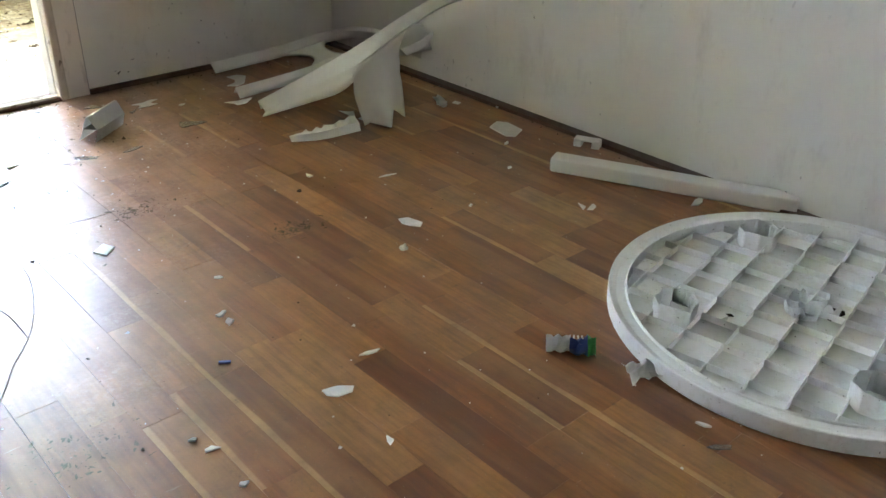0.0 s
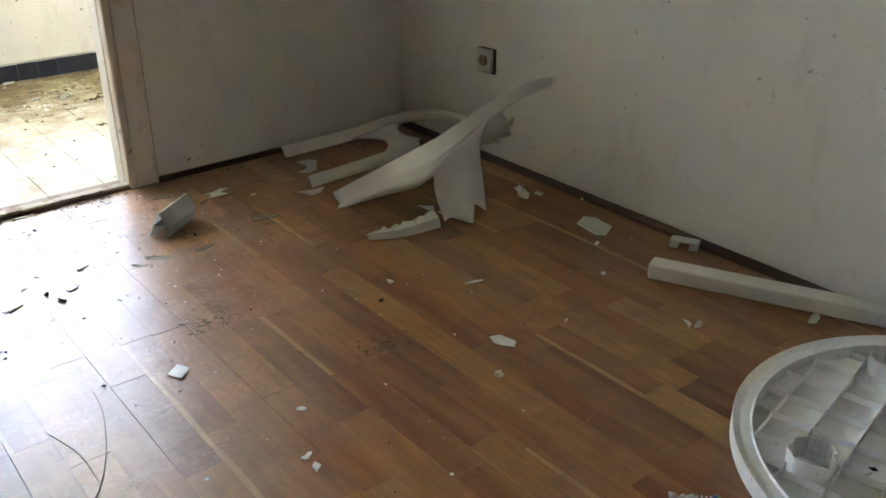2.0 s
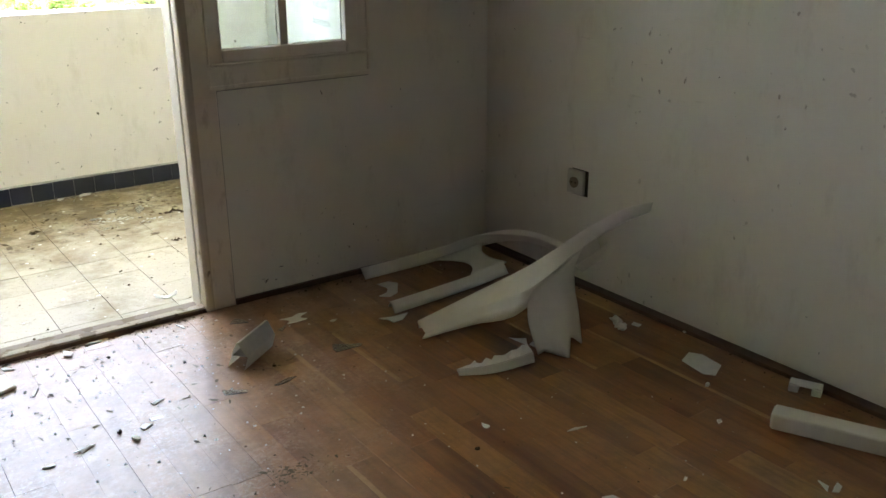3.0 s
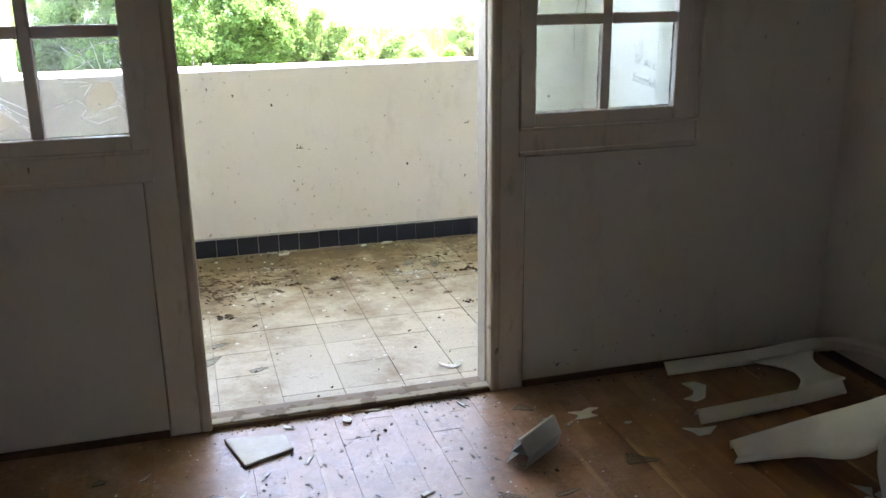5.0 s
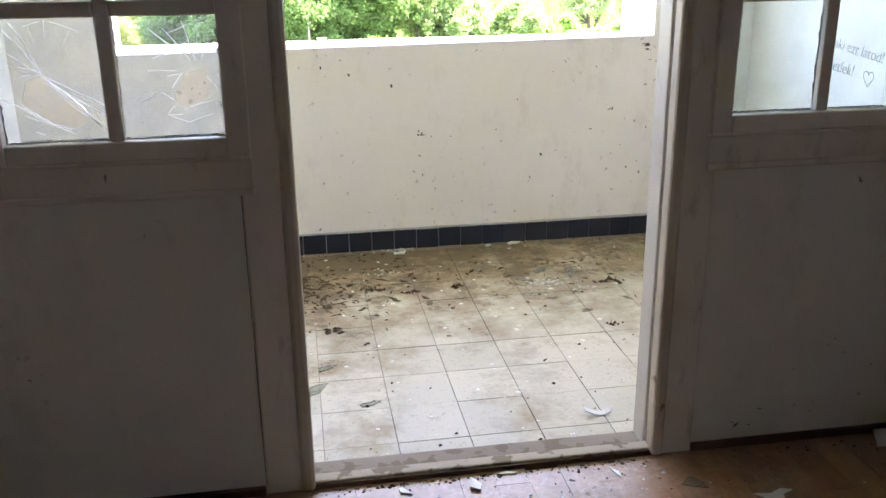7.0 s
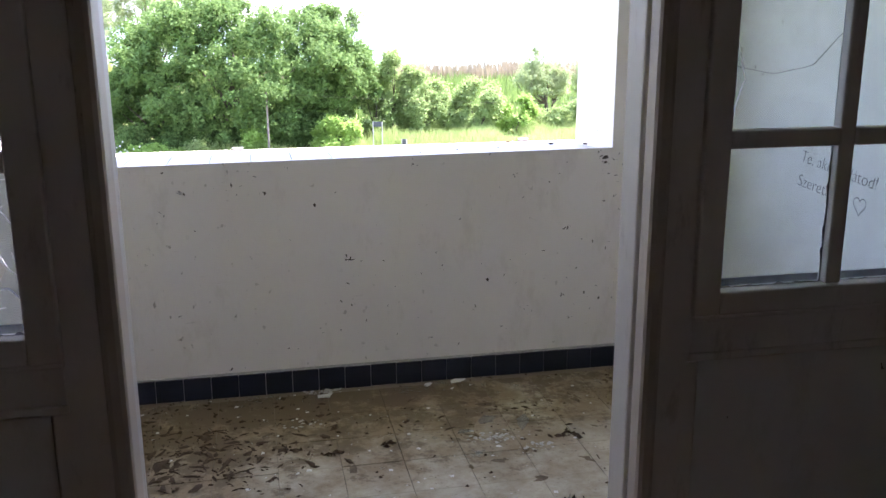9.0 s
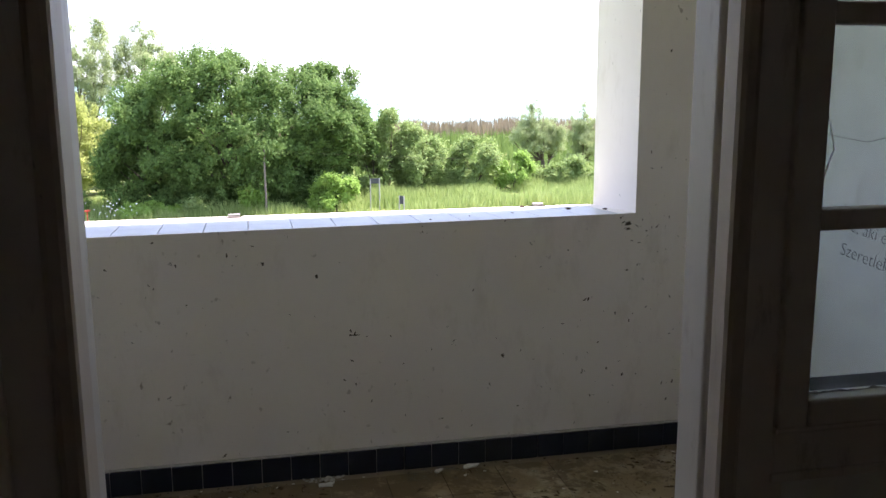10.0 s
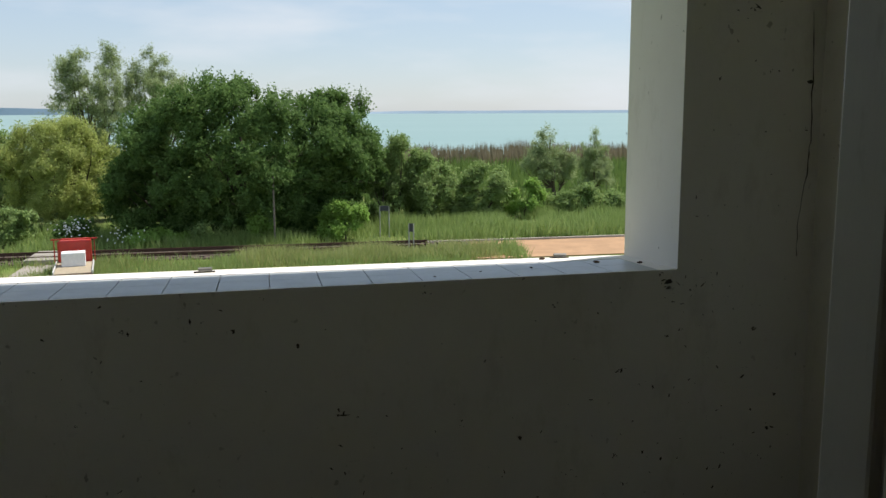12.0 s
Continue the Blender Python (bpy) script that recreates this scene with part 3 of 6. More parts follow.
strip("baseboard", (LEFT_X, LEFT_X + 0.016, BACK_Y, WALL_Y - 0.016, -0.004, 0.020), BASEWOOD, "dark stained wooden skirting board along the wall")

socket = tagged(new("wall_socket"), "old white wall socket hanging loose from the plaster", "socket")
socket.matrix_world = pose(RIGHT_X - 0.004, 3.050, 0.390, 0, 0, 3)
bm = bmesh.new()
box(bm, -0.016, 0.0, -0.040, 0.040, -0.046, 0.046, 0.005)
part("cover", bm, PLASTIC_D, socket)
bm = bmesh.new()
r = bmesh.ops.create_cone(bm, cap_ends=True, segments=24, radius1=0.021, radius2=0.019, depth=0.006)
bmesh.ops.transform(bm, matrix=pose(-0.0185, 0, 0, 0, 90, 0), verts=r["verts"])
part("well", bm, GROUT, socket, "grimy recessed round well")
for s in (-1, 1):
    bm = bmesh.new()
    r = bmesh.ops.create_cone(bm, cap_ends=True, segments=10, radius1=0.003, radius2=0.003, depth=0.003)
    bmesh.ops.transform(bm, matrix=pose(-0.0222, s * 0.0095, 0, 0, 90, 0), verts=r["verts"])
    part("pin_hole", bm, DARKGAP, socket)
bm = bmesh.new()
box(bm, 0.0005, 0.005, -0.052, 0.030, -0.052, 0.046, 0.001)
part("wall_box", bm, DARKGAP, socket, "dark open wall box behind the cover")

SPLASH = plain("dark_splash", (0.09, 0.068, 0.05), 0.8, var=0.4, scale=40)


def splashes(name, label, n, place, u, v, nrm, lo, hi, material, seed, rise=1.0):
    """Small uneven dirt marks lying flat on a wall; place gives their middles, u and v span the wall."""
    rng = random.Random(seed)
    verts, faces = [], []
    u, v, nrm = Vector(u), Vector(v), Vector(nrm)
    for i in range(n):
        c = Vector(place(rng))
        s = lo + (hi - lo) * rng.random() ** 3
        a, thin = rng.uniform(0, math.pi), rng.uniform(0.12, 0.6)
        k, m = len(verts), rng.randint(5, 8)
        for j in range(m):
            b = j * math.tau / m
            r = s / 2 * rng.uniform(0.3, 1.3)
            x, y = r * math.cos(b), r * math.sin(b) * thin
            verts.append(c + u * (x * math.cos(a) - y * math.sin(a)) + v * (x * math.sin(a) + y * math.cos(a)) + nrm * 0.0008)
        verts.append(c + nrm * 0.0022 * rise)
        faces += [(k + j, k + (j + 1) % m, k + m) for j in range(m)]
    me = bpy.data.meshes.new(name)
    me.from_pydata(verts, [], faces)
    me.materials.append(material)
    tagged(new(name, me), label, "dirt marks", kind="stuff")


def on_parapet(r):
    while True:
        x, z = r.uniform(-0.7, 2.05), 0.9 * r.random() ** 1.0
        if noise.noise(Vector((x * 1.4, z * 1.8, 2.0))) > r.uniform(-0.5, 0.3):
            return x, PAR_Y0, 0.07 + z * 0.92


def on_pillar(r):
    return r.gauss(1.85, 0.16), PAR_Y0, r.uniform(0.1, 1.75)


def on_east(r):
    return RIGHT_X, r.uniform(0.7, 3.5), 0.05 + 1.3 * r.random() ** 1.6


def on_north(r):
    return r.uniform(1.05, 2.1), WALL_Y, 0.03 + 0.7 * r.random() ** 1.5


def on_north_left(r):
    return r.uniform(-1.1, -0.13), WALL_Y, 0.03 + 0.7 * r.random() ** 1.5


def on_end(r):
    return BAL_R, r.uniform(3.8, 5.45), r.uniform(0.1, 1.8)


splashes("wall_splashes", "dark dirt splashes on the whitewashed parapet", 300, on_parapet, (1, 0, 0), (0, 0, 1), (0, -1, 0), 0.0015, 0.020, SPLASH, 1)
splashes("wall_splashes", "dark dirt splashes on the balcony pillar", 170, on_pillar, (1, 0, 0), (0, 0, 1), (0, -1, 0), 0.002, 0.018, SPLASH, 3)
splashes("wall_splashes", "dark scuffs and specks on the room wall", 70, on_east, (0, 1, 0), (0, 0, 1), (-1, 0, 0), 0.002, 0.010, SPLASH, 4)
splashes("wall_splashes", "dark specks on the wall below the window", 34, on_north, (1, 0, 0), (0, 0, 1), (0, -1, 0), 0.002, 0.010, SPLASH, 6)
splashes("wall_splashes", "dark specks on the wall below the window", 30, on_north_left, (1, 0, 0), (0, 0, 1), (0, -1, 0), 0.002, 0.009, SPLASH, 7)
splashes("wall_splashes", "dark specks on the balcony end wall", 60, on_end, (0, 1, 0), (0, 0, 1), (-1, 0, 0), 0.002, 0.010, SPLASH, 8)

# a crack down the pillar by the corner, and single marks on the walls
def wall_crack(name, label, pts, wide, parent_y, seed):
    rng = random.Random(seed)
    bm = bmesh.new()
    fine = []
    for (xa, za), (xb, zb) in zip(pts, pts[1:]):
        for i in range(5):
            fine.append((xa + (xb - xa) * i / 5 + rng.uniform(-0.003, 0.003), za + (zb - za) * i / 5))
    w = [wide * rng.uniform(0.3, 1.2) for q in fine]
    row = [(bm.verts.new((x - e / 2, parent_y - 0.001, z)), bm.verts.new((x + e / 2, parent_y - 0.001, z))) for (x, z), e in zip(fine, w)]
    for p, q in zip(row, row[1:]):
        bm.faces.new((p[0], p[1], q[1], q[0]))
    tagged(part(name, bm, DARKGAP), label, "crack", kind="structure")


wall_crack("plaster_crack", "dark jagged crack in the pillar plaster", [(2.053, 1.7), (2.064, 1.483), (2.068, 1.297), (2.063, 1.189), (2.04, 1.052), (2.042, 0.895)], 0.004, PAR_Y0, 5)
for x, z, s in ((1.13, 0.06, 0.035), (1.406, 0.72, 0.012), (1.20, 0.10, 0.012), (-0.62, 0.36, 0.010), (-1.0, 0.14, 0.012)):
    splashes("wall_mark", "single dark dirt mark on the wall below the window", 3, lambda r: (x + r.gauss(0, 0.3) * s, WALL_Y, z + r.gauss(0, 0.15) * s), (1, 0, 0), (0, 0, 1), (0, -1, 0), s * 0.5, s * 1.2, SPLASH, int(x * 100) + 300)
splashes("wall_splashes", "dark mud splashes by the corner of the sill", 26, lambda r: (r.gauss(1.66, 0.05), PAR_Y0, r.gauss(0.83, 0.05)), (1, 0, 0), (0, 0, 1), (0, -1, 0), 0.004, 0.03, SPLASH, 31)

for x, z, s in ((-0.05, 0.782, 0.022), (0.24, 0.770, 0.024), (0.552, 0.50, 0.030), (1.595, 0.838, 0.022), (1.569, 0.885, 0.016), (1.446, 0.582, 0.022), (1.466, 0.199, 0.020),
                (1.597, 0.681, 0.014), (0.813, 0.86, 0.020), (-0.194, 0.515, 0.014), (1.222, 0.801, 0.020), (0.09, 0.078, 0.016), (-0.083, 0.309, 0.014), (0.905, 0.505, 0.012),
                (1.435, 0.296, 0.012), (1.65, 0.703, 0.014), (2.062, 1.483, 0.026), (2.048, 1.333, 0.016), (1.859, 1.705, 0.026), (1.592, 0.857, 0.034), (1.905, 0.694, 0.018)):
    splashes("wall_mark", "single dark dirt mark on the whitewashed parapet", 4, lambda r: (x + r.gauss(0, 0.3) * s, PAR_Y0, z + r.gauss(0, 0.2) * s), (1, 0, 0), (0, 0, 1), (0, -1, 0), s * 0.4, s * 1.3, SPLASH, int(x * 100) + 900)

PENCIL = plain("pencil_stroke", (0.07, 0.07, 0.08), 0.8)


def words(text, y, z, size, tilt):
    cu = bpy.data.curves.new("wall_writing", "FONT")
    cu.body, cu.size, cu.extrude, cu.shear, cu.offset = text, size, 0.0004, 0.15, -0.0011
    cu.materials.append(PENCIL)
    ob = new("wall_writing", cu)
    ob.matrix_world = Matrix.Translation((BAL_R - 0.0012, y, z)) @ Matrix(((0, 0, -1, 0), (-1, 0, 0, 0), (0, 1, 0, 0), (0, 0, 0, 1))) @ pose(0, 0, 0, 0, 0, tilt)
    dg = bpy.context.evaluated_depsgraph_get()
    me = bpy.data.meshes.new_from_object(ob.evaluated_get(dg))
    made = new("wall_writing", me)
    made.matrix_world = ob.matrix_world
    bpy.data.objects.remove(ob)
    tagged(made, "handwritten pencil words on the whitewashed wall", "writing", kind="structure")


words("Te, aki ezt látod!", 4.965, 0.908, 0.060, -5)
words("Szeretlek!", 4.972, 0.822, 0.062, -4)
bm = bmesh.new()
heart = [(0.9 * 0.034 * 16 * math.sin(a) ** 3 / 16, 0.032 * (13 * math.cos(a) - 5 * math.cos(2 * a) - 2 * math.cos(3 * a) - math.cos(4 * a)) / 16) for a in [i * math.tau / 28 for i in range(28)]]
for i in range(28):
    (a0, b0), (a1, b1) = heart[i], heart[(i + 1) % 28]
    d = Vector((a1 - a0, b1 - b0))
    n = Vector((-d.y, d.x)).normalized() * 0.0016
    bm.faces.new([bm.verts.new((BAL_R - 0.0014, 4.63 - (a + n.x * s), 0.812 + b + n.y * s)) for a, b, s in ((a0, b0, 1), (a1, b1, 1), (a1, b1, -1), (a0, b0, -1))])
tagged(part("drawn_heart", bm, PENCIL), "small pencilled heart outline on the whitewashed wall", "drawing", kind="structure")

# ---- outdoors ----
def ground_mat():
    k = Mat("meadow_ground", rough=0.95, spec=0.1)
    p = k.world_pos()
    c = k.mix(k.ramp(k.noise(p, 0.35, 6, 0.7), [(0.35, 0.0), (0.65, 1.0)]), (0.12, 0.185, 0.040), (0.20, 0.21, 0.08))
    c = k.mix(k.ramp(k.noise(p, 3.0, 6, 0.7), [(0.45, 0.0), (0.7, 0.6)]), c, (0.09, 0.14, 0.032))
    k.color(c)
    k.bump(k.noise(p, 6, 5, 0.7), 0.6, 0.1)
    return k.m


def leaf_mat(name, dark, light, thru=0.45):
    k = Mat(name, rough=0.7, spec=0.15)
    rnd = k.node("ShaderNodeNewGeometry").outputs["Random Per Island"]
    big = k.noise(k.world_pos(), 0.55, 3, 0.6)
    c = k.mix(k.math("MULTIPLY", k.math("ADD", rnd, big), 0.5), dark, light)
    k.color(c)
    tr = k.node("ShaderNodeBsdfTranslucent")
    k.link(c, tr.inputs[0])
    mixer = k.node("ShaderNodeMixShader", Fac=thru)
    k.link(k.b.outputs[0], mixer.inputs[1])
    k.link(tr.outputs[0], mixer.inputs[2])
    k.link(mixer.outputs[0], k.t.nodes["Material Output"].inputs["Surface"])
    return k.m


def water_mat():
    k = Mat("lake_water", rough=0.35, spec=0.4)
    p = k.world_pos()
    c = k.mix(k.ramp(k.noise(k.mapped(p, (0.0015, 0.012, 1)), 1.0, 4, 0.6), [(0.3, 0.0), (0.7, 1.0)]), (0.175, 0.290, 0.265), (0.225, 0.335, 0.305))
    k.color(c)
    k.bump(k.noise(k.mapped(p, (0.6, 2.0, 1)), 1.0, 4, 0.6), 0.3, 0.05)
    return k.m


LEAF_BIG = leaf_mat("walnut_leaves", (0.046, 0.105, 0.027), (0.205, 0.325, 0.095))
BLOSSOM = plain("white_blossom", (0.78, 0.78, 0.72), 0.7)
LEAF_GOLD = leaf_mat("golden_willow_leaves", (0.25, 0.32, 0.085), (0.53, 0.58, 0.20))
LEAF_GREY = leaf_mat("grey_willow_leaves", (0.18, 0.25, 0.11), (0.44, 0.52, 0.26))
LEAF_BUSH = leaf_mat("bush_leaves", (0.115, 0.205, 0.06), (0.39, 0.50, 0.19))
LEAF_LIME = leaf_mat("lime_bush_leaves", (0.16, 0.30, 0.05), (0.36, 0.53, 0.14))
GRASSM = leaf_mat("grass_blades", (0.15, 0.25, 0.06), (0.41, 0.50, 0.19))
DRYGRASS = leaf_mat("drying_grass_blades", (0.18, 0.26, 0.07), (0.55, 0.53, 0.25))
REED_G = leaf_mat("green_reed", (0.102, 0.174, 0.043), (0.174, 0.254, 0.072))
REED_B = leaf_mat("dry_reed", (0.174, 0.152, 0.094), (0.290, 0.254, 0.167))
BARK = plain("tree_bark", (0.085, 0.065, 0.048), 0.9, var=0.4, scale=4, bump=0.02)
GROUND = ground_mat()

slab("ground", (-2400, 2400, -300, 4700, GROUND_Z - 1.0, GROUND_Z), GROUND, "grassy ground between the house and the lake", category="ground")
slab("water", (-2400, 2400, 126, 4690, GROUND_Z - 0.5, GROUND_Z + 0.06), water_mat(), "calm turquoise lake reaching to the horizon", category="lake")

# distance haze is put into the shore's blue-grey colour
HILL = plain("haze_coloured_far_shore", (0.36, 0.46, 0.55), 1.0, var=0.1, scale=0.01, bump=0.0)
bm = bmesh.new()
rng = random.Random(5)
top = [(-2300 + i * 46, 14 + 9 * noise.noise(Vector((i * 0.09, 3.1, 0))) + (22 * max(0, 1 - abs(i - 22) / 22))) for i in range(101)]
lo = [bm.verts.new((x, 4660, GROUND_Z)) for x, h in top]
up = [bm.verts.new((x, 4670, GROUND_Z + max(10, h))) for x, h in top]
bk = [bm.verts.new((x, 4688, GROUND_Z)) for x, h in top]
for i in range(100):
    bm.faces.new((lo[i], lo[i + 1], up[i + 1], up[i]))
    bm.faces.new((up[i], up[i + 1], bk[i + 1], bk[i]))
tagged(part("backdrop", bm, HILL), "far shore of the lake with blue-grey haze in its colour", "hills", kind="structure")


def quads(name, centres, along, across, material, parent=None):
    """Many small leaf-like quads in one mesh."""
    n = len(centres)
    v = np.empty((n, 4, 3))
    v[:, 0] = centres - along * 0.5
    v[:, 1] = centres + across * 0.5
    v[:, 2] = centres + along * 0.5
    v[:, 3] = centres - across * 0.5
    me = bpy.data.meshes.new(name)
    me.from_pydata(v.reshape(-1, 3), [], np.arange(4 * n).reshape(-1, 4).tolist())
    me.materials.append(material)
    ob = new(name, me)
    if parent:
        ob.parent = parent
    return ob


def unit(a):
    return a / np.maximum(np.linalg.norm(a, axis=1, keepdims=True), 1e-9)


def limb(bm, a, b, r0, r1, seg=7, bend=0.06, rng=None):
    """A tapered, slightly bent branch."""
    a, b = Vector(a), Vector(b)
    axis = b - a
    side = axis.orthogonal().normalized()
    other = axis.cross(side).normalized()
    off = (side * rng.uniform(-1, 1) + other * rng.uniform(-1, 1)) * axis.length * bend
    rings = []
    for i in range(5):
        s = i / 4
        c = a.lerp(b, s) + off * math.sin(s * math.pi)
        rad = r0 + (r1 - r0) * s
        rings.append([bm.verts.new(c + (side * math.cos(t) + other * math.sin(t)) * rad) for t in [k * math.tau / seg for k in range(seg)]])
    for p, q in zip(rings, rings[1:]):
        for k in range(seg):
            bm.faces.new((p[k], p[(k + 1) % seg], q[(k + 1) % seg], q[k]))


def tree(name, label, base, crown, clumps, clump_r, twigs, leaf, material, seed, trunk_r=0.22, rise=0.35, lobes=0, slim=0.62, low=-1.0, droop=0.0, category="tree"):
    """crown: the centre and radii of the whole crown. It is made of lobes, these of clumps, these of leafy twigs."""
    rng = random.Random(seed)
    nr = np.random.default_rng(seed)
    ob = tagged(new(name), label, category)
    ob.location = base
    c, rad = Vector(crown[0]) - Vector(base), Vector(crown[1])

    def ahead(least):
        while True:
            d = Vector((rng.gauss(0, 1), rng.gauss(0, 1), rng.gauss(0, 1))).normalized()
            if d.z > least:
                return d

    boughs = []
    for i in range(lobes):
        d, s = ahead(low), rng.uniform(0.66, 0.86)
        boughs.append((Vector((c.x + d.x * rad.x * s, c.y + d.y * rad.y * s, c.z + d.z * rad.z * s)), d, rng.uniform(0.26, 0.36)))
    spots = []
    for i in range(clumps):
        grow = rng.choice((0.6, 0.8, 1.0, 1.3))
        if boughs and rng.random() < 0.86:
            p, d, r = rng.choice(boughs)
            e = (ahead(-1.0) + d * 0.7 + Vector((0, 0, 0.35))).normalized()
            f = rng.uniform(0.55, 1.0) * r
            p = p + Vector((e.x * rad.x, e.y * rad.y, e.z * rad.z)) * f
            d = (d + e).normalized()
        else:
            d = ahead(low)
            f = rng.uniform(0.25, 0.98)
            p = Vector((c.x + d.x * rad.x * f, c.y + d.y * rad.y * f, c.z + d.z * rad.z * f))
        spots.append((p, d, clump_r * grow))
    if trunk_r:
        bm = bmesh.new()
        fork = Vector((c.x * 0.3, c.y * 0.3, max(0.25, (c.z - rad.z) * 0.6 + 0.35 * rad.z)))
        limb(bm, (0, 0, -0.1), fork, trunk_r, trunk_r * 0.7, rng=rng)
        part("trunk", bm, BARK, ob, smooth=True)
        ends = [p for p, d, r in boughs] or [p for p, d, r in rng.sample(spots, min(len(spots), 18))]
        for p in ends[:24]:
            bm = bmesh.new()
            limb(bm, fork, p, trunk_r * 0.42, trunk_r * 0.08, 5, 0.1, rng)
            part("branch", bm, BARK, ob, smooth=True)
    per = 11
    pts, runs, outs = [], [], []
    for p, d, r in spots:
        k = max(4, int(twigs * (r / clump_r) ** 1.6))
        run = unit(nr.normal(size=(k, 3)) * 0.75 + np.array(d) * 0.55 + np.array((0, 0, rise)))
        far = r * nr.uniform(0.5, 1.5, (k, 1))
        root = np.array(p) + nr.normal(size=(k, 3)) * r * 0.28
        for j in range(per):
            s = (j + nr.random((k, 1))) / per
            q = root + run * far * s + nr.normal(size=(k, 3)) * leaf * 0.75
            q[:, 2:] -= droop * far * s ** 2
            pts.append(q)
            runs.append(run)
            outs.append(np.tile(np.array(d), (k, 1)))
    pts, runs, outs = np.concatenate(pts), np.concatenate(runs), np.concatenate(outs)
    keep = pts[:, 2] > 0.05
    pts, runs, outs = pts[keep], runs[keep], outs[keep]
    k = len(pts)
    face = unit(outs * 0.6 + nr.normal(size=(k, 3)) * 0.6 + np.array((0, 0, 0.55)))
    along = unit(np.cross(face, nr.normal(size=(k, 3))) + runs * 0.5 - np.array((0, 0, droop)))
    across = unit(np.cross(face, along))
    size = leaf * nr.uniform(0.55, 1.45, (k, 1))
    quads("crown", pts, along * size * 1.5, across * size * slim * 1.5, material, ob)
    return ob


G = GROUND_Z
tree("big_tree", "broad dark green leafy tree beyond the railway", (-0.4, 54, G), ((-0.6, 54, -1.2), (6.3, 4.6, 4.7)), 900, 0.50, 26, 0.092, LEAF_BIG, 3, 0.35, lobes=80)
tree("big_tree", "broad dark green leafy tree crown with ragged top", (3.6, 55, G), ((4.5, 55, -1.3), (2.5, 2.6, 3.7)), 300, 0.46, 26, 0.092, LEAF_BIG, 4, 0.25, lobes=32)
tree("big_tree", "dense dark green leafy tree reaching down to the grass", (-5.0, 53, G), ((-5.0, 53, -2.8), (2.6, 2.2, 2.7)), 220, 0.46, 26, 0.092, LEAF_BIG, 33, 0.2, lobes=14)
tree("golden_willow", "round golden-green willow tree beyond the railway", (-11.5, 59, G), ((-11.5, 59, -2.2), (3.1, 2.8, 3.2)), 420, 0.44, 30, 0.085, LEAF_GOLD, 5, 0.2, 0.6, 60, 0.4)
tree("grey_willow", "tall airy grey-green willow tree with open branches", (-10.6, 68, G), ((-11.1, 68, 1.6), (2.6, 2.5, 4.2)), 250, 0.44, 24, 0.09, LEAF_GREY, 6, 0.26, 0.6, 44, 0.32, -0.8)
tree("grey_willow", "tall airy golden-green willow tree with open branches", (-7.0, 69, G), ((-6.9, 69, 1.2), (2.2, 2.1, 3.9)), 220, 0.44, 24, 0.09, LEAF_GREY, 7, 0.22, 0.6, 36, 0.32, -0.8)
tree("young_tree", "leaning grey-green willow by the reeds", (20.8, 63, G), ((19.6, 63, -1.9), (1.5, 1.4, 2.3)), 110, 0.36, 22, 0.08, LEAF_GREY, 8, 0.18, 0.9, 0, 0.32)
tree("young_tree", "leaning grey-green willow by the reeds", (20.9, 63.4, G), ((21.4, 63.4, -2.4), (0.9, 0.9, 1.6)), 50, 0.34, 22, 0.08, LEAF_GREY, 18, 0.1, 0.9, 0, 0.32)
tree("young_tree", "grey-green willow with a thin top by the reeds", (24.6, 66, G), ((24.6, 66, -2.6), (1.35, 1.3, 2.9)), 120, 0.36, 22, 0.08, LEAF_GREY, 9, 0.16, 0.9, 0, 0.32)
tree("young_tree", "slender light green young tree beside the big tree", (8.5, 57, G), ((8.6, 57, -1.9), (1.1, 1.0, 1.9)), 80, 0.36, 26, 0.085, LEAF_BUSH, 10, 0.12, 0.6, 8)
tree("bush", "rounded light green bush beyond the railway", (7.2, 56, G), ((7.4, 56, -3.4), (1.3, 1.2, 2.1)), 120, 0.38, 28, 0.085, LEAF_BUSH, 11, 0.1, 0.6, 8, category="bush")
tree("bush", "rounded light green bush beyond the railway", (10.4, 57, G), ((10.4, 57, -3.5), (1.7, 1.5, 2.0)), 170, 0.40, 28, 0.085, LEAF_BUSH, 12, 0.1, 0.6, 12, category="bush")
tree("bush", "rounded light green bush beyond the railway", (14.0, 57, G), ((14.0, 57, -3.75), (1.5, 1.3, 1.65)), 140, 0.36, 28, 0.085, LEAF_BUSH, 13, 0.1, 0.6, 10, category="bush")
tree("bush", "low light green bush at the edge of the reeds", (16.8, 58, G), ((16.9, 58, -4.3), (1.2, 1.0, 1.1)), 50, 0.32, 24, 0.085, LEAF_LIME, 14, 0.06, 0.6, 6, category="bush")
tree("bush", "low spreading green bush at the edge of the meadow", (21.2, 58, G), ((21.3, 58, -4.5), (2.1, 1.2, 0.95)), 130, 0.34, 26, 0.085, LEAF_BUSH, 15, 0.06, 0.5, 8, category="bush")
tree("bush", "low glossy green bush beside the railway", (-5.3, 50, G), ((-5.2, 50, -5.0), (1.5, 0.8, 0.45)), 60, 0.26, 26, 0.075, LEAF_LIME, 16, 0.05, 0.3, category="bush")
tree("bush", "bright green bush under the big tree", (4.6, 50.5, G), ((4.5, 50.5, -4.5), (1.3, 0.8, 0.85)), 66, 0.30, 26, 0.085, LEAF_LIME, 19, 0.05, 0.6, 8, category="bush")
tree("bush", "bright green bush under the big tree", (0.2, 50.5, G), ((0.1, 50.5, -4.55), (0.75, 0.7, 0.8)), 40, 0.27, 24, 0.085, LEAF_LIME, 20, 0.05, 0.6, category="bush")
